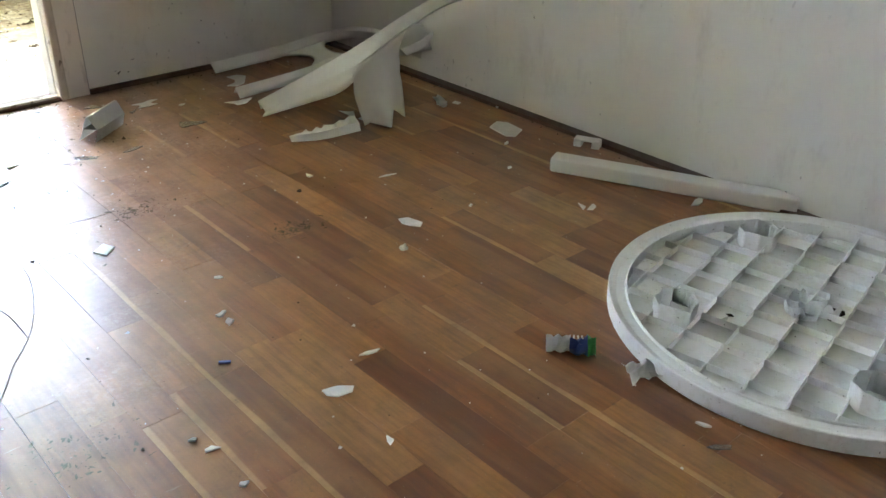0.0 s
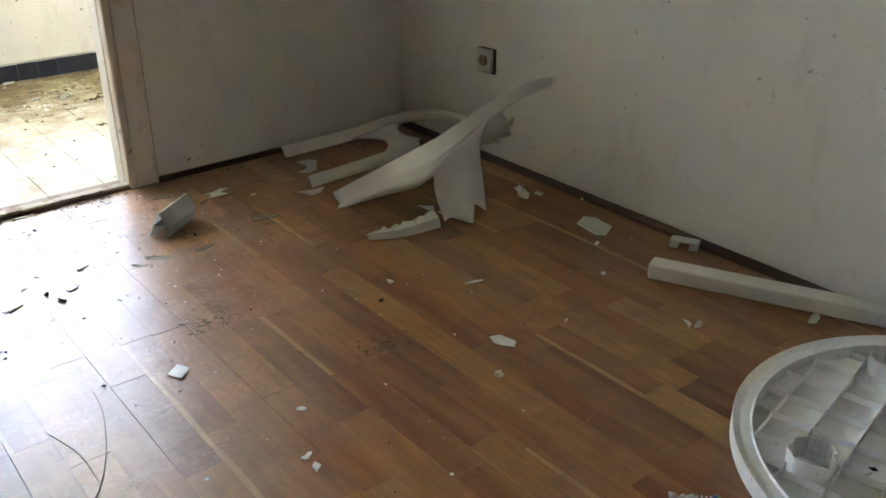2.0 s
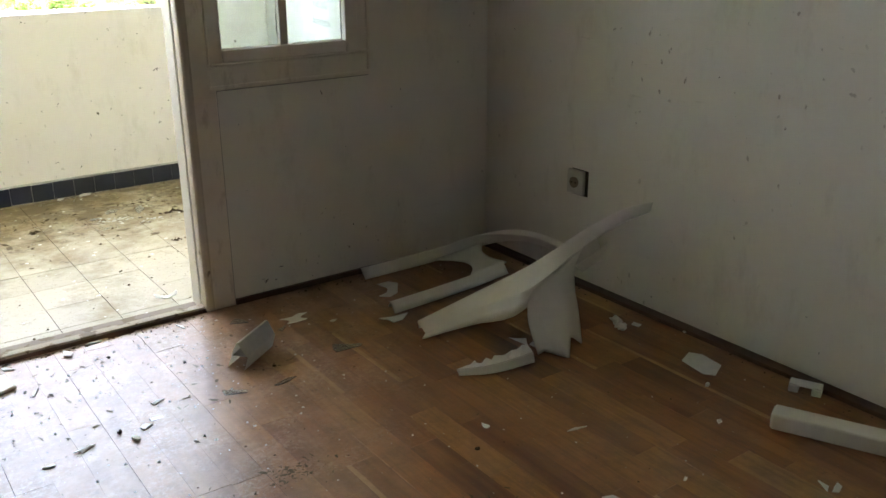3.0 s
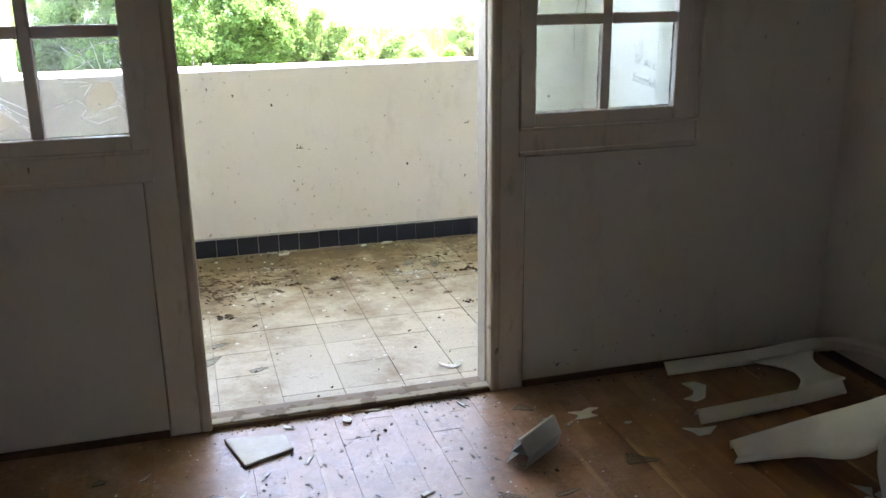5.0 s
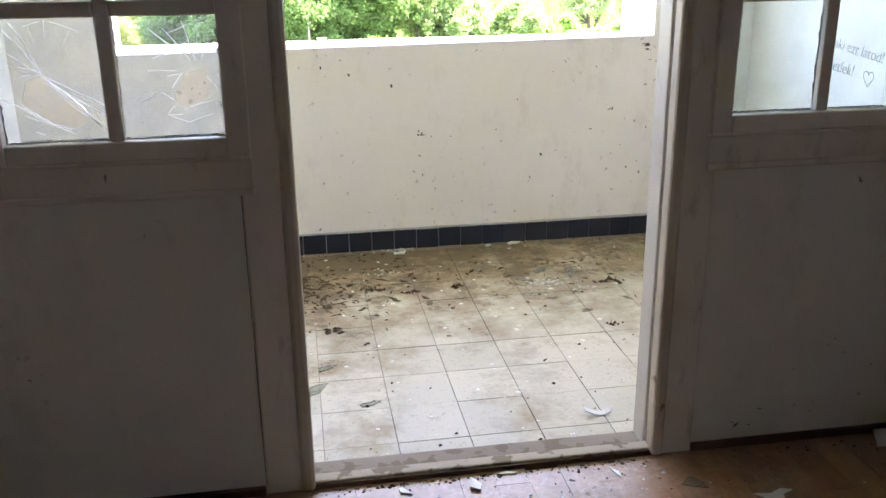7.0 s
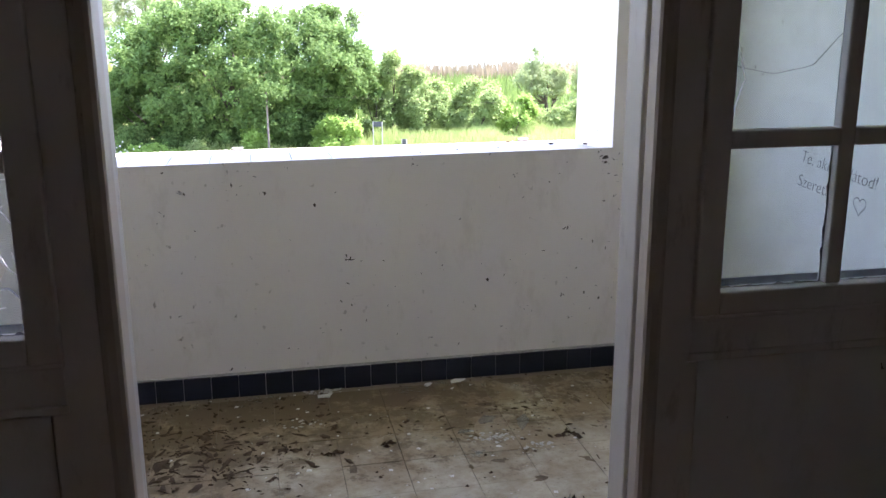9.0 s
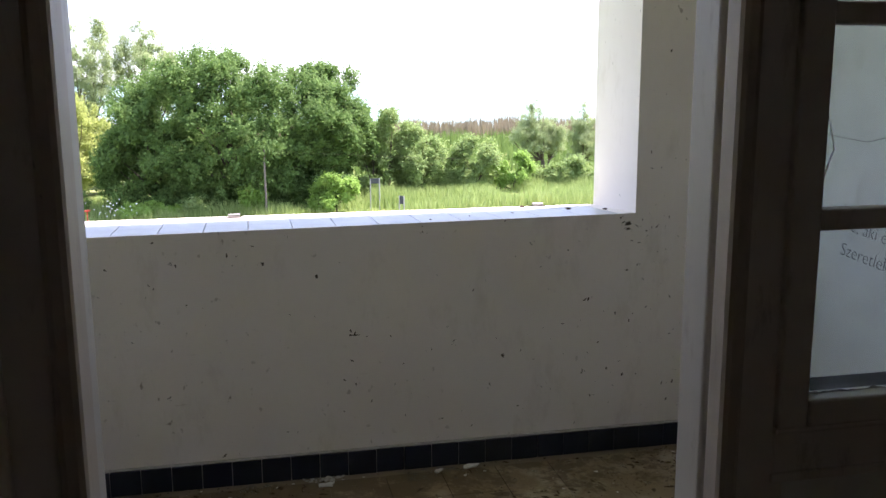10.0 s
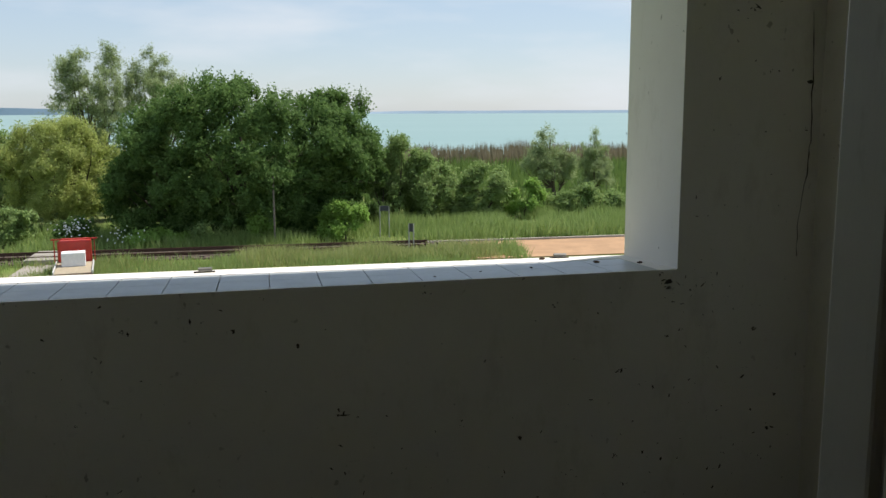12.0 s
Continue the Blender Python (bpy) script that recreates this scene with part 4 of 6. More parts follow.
tree("bush", "dark green bush under the big tree", (-2.9, 50.5, G), ((-2.8, 50.5, -4.9), (0.9, 0.7, 0.5)), 36, 0.26, 24, 0.08, LEAF_BUSH, 21, 0.05, 0.5, category="bush")
tree("bush", "flowering dark green bush under the golden willow", (-9.4, 51.5, G), ((-9.4, 51.5, -4.7), (1.1, 0.8, 0.7)), 44, 0.30, 24, 0.08, LEAF_BIG, 22, 0.05, 0.5, category="bush")
tree("bush", "light green bush under the golden willow", (-12.8, 52, G), ((-12.8, 52, -4.3), (1.3, 1.0, 0.95)), 56, 0.34, 24, 0.085, LEAF_BUSH, 23, 0.06, 0.5, category="bush")
tree("hedge", "dark green undergrowth below the big tree", (1.5, 52, G), ((-0.2, 52.5, -4.5), (7.0, 0.9, 1.0)), 170, 0.42, 26, 0.10, LEAF_BIG, 24, 0.0, category="hedge")
tree("hedge", "low green undergrowth between the bushes", (13.5, 59.5, G), ((13.5, 59.5, -4.7), (9.5, 0.8, 0.7)), 150, 0.40, 24, 0.10, LEAF_BUSH, 25, 0.0, category="hedge")
tree("hedge", "green trees behind the golden willow", (-16, 64, G), ((-17, 64, -2.5), (5.5, 2.0, 2.6)), 130, 0.7, 30, 0.12, LEAF_BUSH, 26, 0.0, category="hedge")
tree("hedge", "dark green undergrowth behind the golden willow", (-8, 63, G), ((-8.5, 63, -3.6), (3.5, 1.0, 1.7)), 90, 0.5, 26, 0.11, LEAF_BIG, 27, 0.0, category="hedge")

# pale blossoms on the low bushes by the track
rng = random.Random(41)
for cx, cy, cz, n in ((-6.55, 49.6, -4.75, 40), (-9.4, 50.7, -4.3, 70)):
    q = np.array([(cx + rng.gauss(0, 0.45), cy - abs(rng.gauss(0, 0.2)), cz + rng.gauss(0, 0.22)) for i in range(n)])
    a = np.array([(rng.uniform(0.05, 0.11), 0.0, 0.01) for i in range(n)])
    b = np.array([(0.0, 0.02, rng.uniform(0.05, 0.09)) for i in range(n)])
    tagged(quads("blossoms", q, a, b, BLOSSOM), "small white blossoms on the bush", "blossom", kind="stuff")


def blades(name, label, n, area, h0, h1, wide, material, seed, category="grass", lean=0.25, thin=0.55):
    nr = np.random.default_rng(seed)
    x0, x1, ya, yb = area
    p = np.stack([nr.uniform(x0, x1, n), nr.uniform(ya, yb, n), np.full(n, GROUND_Z)], 1)
    tuft = np.array([noise.noise(Vector((a * 0.35, b * 0.35, 7.0))) for a, b in p[:, :2]])
    keep = nr.random(n) < thin + 1.1 * tuft
    p, tuft = p[keep], tuft[keep]
    m = len(p)
    h = nr.uniform(h0, h1, (m, 1)) * (1.0 + 0.7 * tuft[:, None])
    top = p + np.concatenate([nr.normal(size=(m, 2)) * lean * h, h], 1)
    ang = nr.uniform(0, math.pi, m)
    side = np.stack([np.cos(ang), np.sin(ang), np.zeros(m)], 1) * wide
    v = np.stack([p - side, p + side, top], 1).reshape(-1, 3)
    me = bpy.data.meshes.new(name)
    me.from_pydata(v, [], np.arange(3 * m).reshape(-1, 3).tolist())
    me.materials.append(material)
    tagged(new(name, me), label, category, kind="stuff")


blades("grass", "tall wild grass between the house and the railway", 26000, (-16, 10, 36, 45.3), 0.25, 0.6, 0.025, GRASSM, 31)
blades("grass", "tall drying grass with seed heads before the track", 20000, (-0.8, 11.2, 42.4, 45.3), 0.25, 0.75, 0.02, DRYGRASS, 36, lean=0.35, thin=0.35)
blades("grass", "green grass tufts before the sand and the track", 16000, (-2.5, 12.5, 42.0, 45.4), 0.2, 0.62, 0.022, GRASSM, 38, lean=0.35, thin=0.25)
blades("grass", "short drying grass before the track", 12000, (-16, 2, 40, 45.3), 0.15, 0.45, 0.02, DRYGRASS, 37)
blades("grass", "tall wild grass beyond the railway", 26000, (-18, 8.5, 48.3, 58), 0.3, 0.7, 0.03, GRASSM, 32)
blades("grass", "bright meadow grass beyond the platform edge", 34000, (7, 27, 48.3, 58), 0.5, 1.0, 0.03, GRASSM, 33)
blades("reeds", "green reed bed towards the lake", 30000, (-5, 62, 66, 112), 0.8, 1.4, 0.09, REED_G, 34, "reeds", 0.1)
blades("reeds", "brown dry reed belt along the lake shore", 30000, (-30, 80, 112, 128), 1.5, 2.4, 0.10, REED_B, 35, "reeds", 0.06)

# railway with two rails on sleepers, running past the house
BALLAST = plain("rusty_ballast", (0.115, 0.085, 0.065), 0.95, var=0.4, scale=3, bump=0.03)
RUST = plain("rusted_rail", (0.10, 0.055, 0.035), 0.6, metal=0.4, var=0.3, scale=5)
CONCRETE = plain("pale_concrete", (0.34, 0.31, 0.26), 0.85, var=0.18, scale=2)
SAND = plain("orange_sand", (0.44, 0.27, 0.145), 0.95, var=0.3, scale=0.9, bump=0.03)
track = tagged(new("railway_track"), "single rusty railway track on dark ballast", "railway", kind="structure")
bm = bmesh.new()
box(bm, -60, 9, 45.4, 48.2, G - 0.1, G + 0.08, 0.05)
part("ballast", bm, BALLAST, track)
for yy in (46.05, 47.49):
    bm = bmesh.new()
    box(bm, -60, 8.5, yy - 0.035, yy + 0.035, G + 0.16, G + 0.30)
    box(bm, -60, 8.5, yy - 0.06, yy + 0.06, G + 0.14, G + 0.165)
    part("rail", bm, RUST, track)
bm = bmesh.new()
box(bm, -0.12, 0.12, 45.6, 47.95, G + 0.02, G + 0.14, 0.02)
sleeper_mesh = mesh_of("sleeper", bm, BARK)
for i in range(50):
    s = new("sleeper", sleeper_mesh)
    s.parent, s.location = track, (-20 + i * 0.62, 0, 0)
slab("platform_edge", (7.0, 60, 47.95, 48.15, G - 0.1, G + 0.15), CONCRETE, "pale concrete platform edge beside the track", bevel=0.02, category="kerb")
slab("sand_strip", (9.2, 60, 42.6, 47.94, G - 0.1, G + 0.05), SAND, "bare orange sand beside the track", category="ground")
slab("crossing_path", (-10.3, -8.6, 30, 49.0, G - 0.1, G + 0.04), CONCRETE, "dusty concrete footpath to the track crossing", category="path")
cross = tagged(new("level_crossing"), "pale boards of a small pedestrian level crossing", "crossing", kind="structure")
for i in range(4):
    bm = bmesh.new()
    box(bm, -10.4, -8.7, 45.2 + i * 0.75, 45.85 + i * 0.75, G + 0.05, G + 0.26, 0.02)
    part("board", bm, CONCRETE, cross)

POLEW = plain("weathered_pole_wood", (0.20, 0.175, 0.14), 0.9, var=0.3, scale=3)
pole = tagged(new("utility_pole"), "thin grey wooden pole beside the track", "pole")
bm = bmesh.new()
limb(bm, (0.8, 49.2, G), (0.79, 49.2, -1.75), 0.055, 0.045, 8, 0.0, random.Random(1))
part("shaft", bm, POLEW, pole)
bm = bmesh.new()
box(bm, 0.74, 0.86, 49.13, 49.27, -1.76, -1.72, 0.01)
part("cap", bm, POLEW, pole)


def cable(name, a, b, sag):
    cu = bpy.data.curves.new(name, "CURVE")
    cu.dimensions, cu.bevel_depth = "3D", 0.005
    sp = cu.splines.new("POLY")
    sp.points.add(16)
    for i in range(17):
        s = i / 16
        q = Vector(a).lerp(Vector(b), s)
        sp.points[i].co = (q.x, q.y, q.z - sag * 4 * s * (1 - s), 1)
    cu.materials.append(DARKGAP)
    tagged(new(name, cu), "thin wire strung along the railway", "cable")


cable("wire", (0.8, 49.2, -1.9), (40, 60, -3.6), 0.5)

SIGN = plain("dark_sign_face", (0.045, 0.05, 0.06), 0.4)
POSTM = plain("pale_steel_post", (0.42, 0.42, 0.40), 0.5, metal=0.3)


def sign(x, y, w, z0, z1, label, turn):
    s = tagged(new("sign_board"), label, "sign")
    s.matrix_world = pose(x, y, G, 0, 0, turn)
    for e in (-1, 1):
        bm = bmesh.new()
        limb(bm, (e * w / 2, 0, 0), (e * w / 2, 0, z1), 0.03, 0.03, 8, 0.0, random.Random(1))
        part("post", bm, POSTM, s)
    bm = bmesh.new()
    box(bm, -w / 2 + 0.03, w / 2 - 0.03, -0.02, 0.02, z0, z1, 0.005)
    part("panel", bm, SIGN, s)


sign(6.75, 51.0, 0.50, 1.46, 1.74, "dark sign panel on two pale posts by the track", -10)
sign(7.2, 44.7, 0.26, 1.12, 1.52, "small dark sign on two thin posts in the grass", -40)

# small red flat-bed truck with a white block
RED = plain("red_truck_paint", (0.52, 0.035, 0.022), 0.4, var=0.2, scale=4)
BEDW = plain("weathered_bed_boards", (0.42, 0.35, 0.24), 0.8, var=0.25, scale=6)
WBOX = plain("white_block_paint", (0.80, 0.80, 0.80), 0.6)
RUBBER = plain("black_rubber", (0.02, 0.02, 0.02), 0.8)
truck = tagged(new("flatbed_truck"), "small red flat-bed truck parked by the crossing", "truck")
truck.matrix_world = pose(-7.15, 39.6, G, 0, 0, 9)
for nm, d, mt, bv in (("bed", (-0.68, 0.68, -0.6, 2.2, 0.58, 0.66), BEDW, 0.01), ("tail_bar", (-0.68, 0.68, -0.66, -0.61, 0.40, 0.57), RED, 0.01),
                      ("headboard", (-0.66, 0.66, 2.25, 2.36, 0.66, 1.55), RED, 0.06), ("cab", (-0.64, 0.64, 2.42, 3.7, 0.5, 1.5), RED, 0.12),
                      ("side_rail", (-0.74, -0.69, -0.6, 2.2, 0.60, 0.74), PLASTIC_D, 0.01), ("side_rail", (0.69, 0.74, -0.6, 2.2, 0.60, 0.74), PLASTIC_D, 0.01),
                      ("rack_bar", (-0.9, 0.9, 2.26, 2.31, 1.60, 1.65), RED, 0.005), ("rack_post", (-0.80, -0.76, 2.26, 2.31, 0.68, 1.60), RED, 0.005),
                      ("rack_post", (0.76, 0.80, 2.26, 2.31, 0.68, 1.60), RED, 0.005), ("chassis", (-0.5, 0.5, -0.5, 3.6, 0.32, 0.575), RUBBER, 0.01)):
    bm = bmesh.new()
    box(bm, *d, bevel=bv)
    part(nm, bm, mt, truck)
for wx in (-0.6, 0.6):
    for wy in (0.2, 3.0):
        bm = bmesh.new()
        r = bmesh.ops.create_cone(bm, cap_ends=True, segments=20, radius1=0.3, radius2=0.3, depth=0.18)
        bmesh.ops.transform(bm, matrix=pose(wx, wy, 0.3, 0, 90, 0), verts=r["verts"])
        part("wheel", bm, RUBBER, truck)
bm = bmesh.new()
box(bm, -0.45, 0.45, -0.35, 0.35, 0.0, 0.55, 0.015)
crate = tagged(part("white_block", bm, WBOX), "white square block loaded on the truck bed", "box")
crate.matrix_world = pose(-7.15, 39.6, G + 0.66, 0, 0, 9) @ pose(-0.02, 1.4, 0)

# ---- things in the room ----
def curve_through(pts, n):
    """Catmull-Rom samples through 3D points."""
    p = [Vector(q) for q in pts]
    p = [2 * p[0] - p[1]] + p + [2 * p[-1] - p[-2]]
    out, m = [], len(p) - 3
    for i in range(n):
        s = i / (n - 1) * m
        k = min(int(s), m - 1)
        t = s - k
        a, b, c, d = p[k:k + 4]
        out.append(0.5 * ((2 * b) + (c - a) * t + (2 * a - 5 * b + 4 * c - d) * t * t + (3 * b - a - 3 * c + d) * t ** 3))
    return out


def skin(rows, thick, n=14, jag=None, rough=0.012, round_up=1, edge=None):
    """A moulded plastic sheet through several lines of points, with thickness; round_up adds rounded lines between them,
    jag makes the last line uneven, edge lays the last line on a torn outline."""
    lines = [curve_through(r, n) for r in rows]
    if edge:
        e, span = [Vector(q) for q in edge], len(edge) - 1
        lines[-1] = [e[min(int(i / (n - 1) * span), span - 1)].lerp(e[min(int(i / (n - 1) * span), span - 1) + 1], i / (n - 1) * span - min(int(i / (n - 1) * span), span - 1)) for i in range(n)]
    if jag:
        rng = random.Random(jag)
        lines[-1] = [q + Vector((rng.uniform(-1, 1), rng.uniform(-1, 1), rng.uniform(-1, 1))) * rough for q in lines[-1]]
    if round_up > 1:
        lines = [list(r) for r in zip(*[curve_through(c, (len(lines) - 1) * round_up + 1) for c in zip(*lines)])]
    bm = bmesh.new()
    grid = [[bm.verts.new(q) for q in line] for line in lines]
    for a, b in zip(grid, grid[1:]):
        for i in range(n - 1):
            bm.faces.new((a[i], a[i + 1], b[i + 1], b[i]))
    bmesh.ops.recalc_face_normals(bm, faces=bm.faces)
    bmesh.ops.solidify(bm, geom=list(bm.faces), thickness=thick)
    return bm


# the leg, arm and torn seat of a broken garden chair
chair = tagged(new("broken_chair"), "snapped white plastic garden chair leg with torn seat", "broken chair")
top = [(1.400, 3.00, 0.046), (1.554, 2.90, 0.140), (1.692, 2.77, 0.252), (1.87, 2.72, 0.345), (1.985, 2.68, 0.398), (2.05, 2.66, 0.414), (2.116, 2.648, 0.414)]
ridge = [(1.410, 2.970, 0.010), (1.538, 2.88, 0.092), (1.632, 2.70, 0.208), (1.822, 2.70, 0.285), (1.955, 2.68, 0.345), (2.03, 2.66, 0.372), (2.105, 2.645, 0.384)]
lower = [(1.388, 2.955, 0.003), (1.530, 2.868, 0.044), (1.588, 2.69, 0.142), (1.815, 2.718, 0.262), (1.950, 2.698, 0.325), (2.03, 2.675, 0.358), (2.10, 2.658, 0.374)]
behind = [(1.425, 3.03, 0.004), (1.575, 2.94, 0.095), (1.715, 2.80, 0.215), (1.885, 2.745, 0.310), (1.995, 2.71, 0.365), (2.055, 2.69, 0.385), (2.112, 2.672, 0.390)]
def between(a, b, f):
    return [tuple(Vector(p).lerp(Vector(q), f)) for p, q in zip(a, b)]


part("leg", skin([behind, between(top, behind, 0.15), top, between(top, ridge, 0.12), between(ridge, top, 0.14), ridge, between(ridge, lower, 0.16), lower], 0.005, 44, round_up=2), PLASTIC, chair, smooth=True)
part("seat", skin([[(1.608, 2.688, 0.172), (1.645, 2.692, 0.210), (1.74, 2.692, 0.250), (1.872, 2.720, 0.288)],
                   [(1.600, 2.674, 0.112), (1.660, 2.662, 0.150), (1.745, 2.685, 0.188), (1.868, 2.752, 0.215)],
                   [(1.606, 2.656, 0.055), (1.665, 2.625, 0.085), (1.745, 2.648, 0.120), (1.862, 2.745, 0.160)],
                   [(1.617, 2.640, 0.002), (1.680, 2.60, 0.012), (1.76, 2.61, 0.03), (1.830, 2.70, 0.110)]], 0.004, 41, round_up=4,
                  edge=[(1.617, 2.640, 0.002), (1.634, 2.630, 0.014), (1.652, 2.612, 0.008), (1.676, 2.560, 0.003), (1.715, 2.600, 0.050), (1.732, 2.604, 0.042), (1.780, 2.614, 0.004), (1.812, 2.665, 0.078), (1.842, 2.715, 0.130)]),
     PLASTIC, chair, smooth=True)
part("back_strip", skin([[(1.90, 2.80, 0.165), (2.00, 2.84, 0.150), (2.145, 2.888, 0.128)], [(1.89, 2.81, 0.205), (2.00, 2.86, 0.200), (2.135, 2.90, 0.180)],
                         [(1.884, 2.83, 0.250), (2.00, 2.88, 0.248), (2.125, 2.92, 0.222)]], 0.006, 20, round_up=3, edge=[(1.884, 2.83, 0.250), (1.93, 2.85, 0.262), (1.97, 2.87, 0.238), (2.04, 2.89, 0.252), (2.125, 2.92, 0.222)]), PLASTIC, chair, smooth=True)
part("back_slat", skin([[(1.90, 2.785, 0.195), (2.02, 2.812, 0.202), (2.12, 2.85, 0.216)], [(1.92, 2.772, 0.168), (2.02, 2.800, 0.176), (2.10, 2.83, 0.196)]], 0.006, 8), PLASTIC, chair)
part("seat_splinter", skin([[(1.545, 2.70, 0.060), (1.575, 2.69, 0.052), (1.60, 2.68, 0.050)], [(1.56, 2.695, 0.050), (1.58, 2.688, 0.038), (1.602, 2.675, 0.026)]], 0.003, 5), PLASTIC, chair)

frame_piece = tagged(new("broken_garden_chair"), "broken white plastic chair back frame lying by the skirting", "broken chair")
arm_lo = [(1.505, 3.51, 0.004), (1.80, 3.45, 0.034), (1.985, 3.40, 0.072), (2.09, 3.31, 0.098), (2.125, 3.15, 0.105), (2.13, 2.93, 0.085)]
arm_hi = [(x - 0.006, y + 0.024, z + 0.040) for x, y, z in arm_lo[:2]] + [(1.978, 3.416, 0.115)] + [(x - 0.004, y + 0.004, z + 0.046) for x, y, z in arm_lo[3:]]
arm_in = [(x - 0.006, y + 0.016, z + 0.045) for x, y, z in arm_lo[:2]] + [(1.960, 3.396, 0.121)] + [(2.055, 3.28, 0.138), (2.085, 3.14, 0.146), (2.090, 2.94, 0.124)]
part("outer_arm", skin([arm_lo, between(arm_lo, arm_hi, 0.85), arm_hi, between(arm_hi, arm_in, 0.2), arm_in], 0.005, 40, round_up=2), PLASTIC, frame_piece, smooth=True)
in_lo = [(1.425, 3.175, 0.004), (1.62, 3.165, 0.016), (1.78, 3.155, 0.030), (1.92, 3.15, 0.046)]
in_hi = [(x, y + 0.030, z + 0.036) for x, y, z in in_lo]
in_top = [(x - 0.002, y + 0.042, z + 0.014) for x, y, z in in_lo]
part("inner_arm", skin([in_lo, between(in_lo, in_hi, 0.85), in_hi, between(in_hi, in_top, 0.2), in_top], 0.005, 34, round_up=2), PLASTIC, frame_piece, smooth=True)
part("cross_piece", skin([[(1.765, 3.186, 0.064), (1.822, 3.25, 0.066), (1.836, 3.33, 0.062), (1.790, 3.452, 0.044)], [(1.85, 3.184, 0.074), (1.868, 3.26, 0.076), (1.880, 3.33, 0.074), (1.88, 3.428, 0.062)],
                          [(1.935, 3.182, 0.082), (1.912, 3.25, 0.084), (1.925, 3.32, 0.086), (1.985, 3.396, 0.084)]], 0.006, 16, round_up=3), PLASTIC, frame_piece, smooth=True)

rim_piece = tagged(new("seat_rim_fragment"), "curved snapped strip of white plastic seat rim", "plastic fragment")
part("rim", skin([[(1.330, 2.675, 0.002), (1.43, 2.625, 0.002), (1.570, 2.605, 0.004)], [(1.328, 2.683, 0.018), (1.43, 2.634, 0.024), (1.572, 2.615, 0.032)]], 0.005, 14), PLASTIC, rim_piece)
part("lip", skin([[(1.328, 2.683, 0.018), (1.43, 2.634, 0.024), (1.572, 2.615, 0.032)], [(1.37, 2.690, 0.020), (1.45, 2.665, 0.026), (1.570, 2.645, 0.046)]], 0.004, 14, 4, 0.007), PLASTIC, rim_piece)

# upturned round table top with ribbed underside
table = tagged(new("round_table_top"), "upturned white plastic round table top with ribbed underside", "table top")
TX, TY, TH = 1.658, 0.944, 0.046
table.location = (TX, TY, 0.0)


def lathe(bm, prof, seg=96):
    rings = [[bm.verts.new((r * math.cos(a), r * math.sin(a), z)) for a in [k * math.tau / seg for k in range(seg)]] for r, z in prof]
    for p, q in zip(rings, rings[1:]):
        for k in range(seg):
            bm.faces.new((p[k], p[(k + 1) % seg], q[(k + 1) % seg], q[k]))
    return rings


bm = bmesh.new()
rings = lathe(bm, [(0.440, 0.010), (0.4405, 0.0425), (0.4425, 0.044), (0.4445, 0.0425), (0.446, 0.038), (0.468, 0.039), (0.481, 0.0445), (0.4845, TH), (0.4865, 0.044), (0.486, 0.005), (0.478, 0.001)], 128)
part("rim", bm, TABLEP, table)
bm = bmesh.new()
rings = lathe(bm, [(0.002, 0.011), (0.15, 0.011), (0.30, 0.011), (0.442, 0.011)])
lathe(bm, [(0.002, 0.002), (0.470, 0.002)])
part("plate", bm, TABLEP, table)
PITCH, TURNED = 0.092, radians(10.4)
RIB_R = 0.4395


def rib(axis, off, lo, hi, name="rib"):
    bm = bmesh.new()
    if axis == 0:
        box(bm, lo, hi, off - 0.0015, off + 0.0015, 0.010, 0.029)
    else:
        box(bm, off - 0.0015, off + 0.0015, lo, hi, 0.010, 0.0286)
    bmesh.ops.rotate(bm, verts=bm.verts, cent=(0, 0, 0), matrix=Matrix.Rotation(TURNED, 3, "Z"))
    part(name, bm, TABLEP, table)


for i in range(-5, 6):
    for axis, off in ((0, (i + 0.267) * PITCH), (1, (i + 0.03) * PITCH)):
        if abs(off) < RIB_R - 0.02:
            half = math.sqrt(RIB_R ** 2 - off ** 2)
            rib(axis, off, -half, half)
sockets = [(-0.262, 0.215), (0.212, 0.283), (-0.225, -0.245), (0.25, -0.22)]
for hx, hy in sockets:
    bm = bmesh.new()
    rng = random.Random(int(hx * 1000))
    prof = []
    for k in range(8):
        a = (k + 0.5) * math.tau / 8 + 0.18
        for e in (-0.06, 0.06):
            prof.append((hx + 0.052 * math.cos(a + e), hy + 0.052 * math.sin(a + e)))
    seg = len(prof)
    lo = [bm.verts.new((hx + (x - hx) * 0.96, hy + (y - hy) * 0.96, 0.012)) for x, y in prof]
    hi = [bm.verts.new((x, y, 0.064 + rng.uniform(-0.003, 0.003) - (0.008 if k % 7 == 3 else 0))) for k, (x, y) in enumerate(prof)]
    for k in range(seg):
        bm.faces.new((lo[k], lo[(k + 1) % seg], hi[(k + 1) % seg], hi[k]))
    bmesh.ops.recalc_face_normals(bm, faces=bm.faces)
    bmesh.ops.solidify(bm, geom=list(bm.faces), thickness=0.003)
    leg_socket = part("leg_socket", bm, TABLEP, table)
    for k in range(7):
        bm = bmesh.new()
        box(bm, 0.042, 0.0485, -0.0012, 0.0012, 0.013, 0.058, 0.0, pose(hx, hy, 0, 0, 0, -60 + k * 17))
        part("flute", bm, TABLEP, leg_socket)
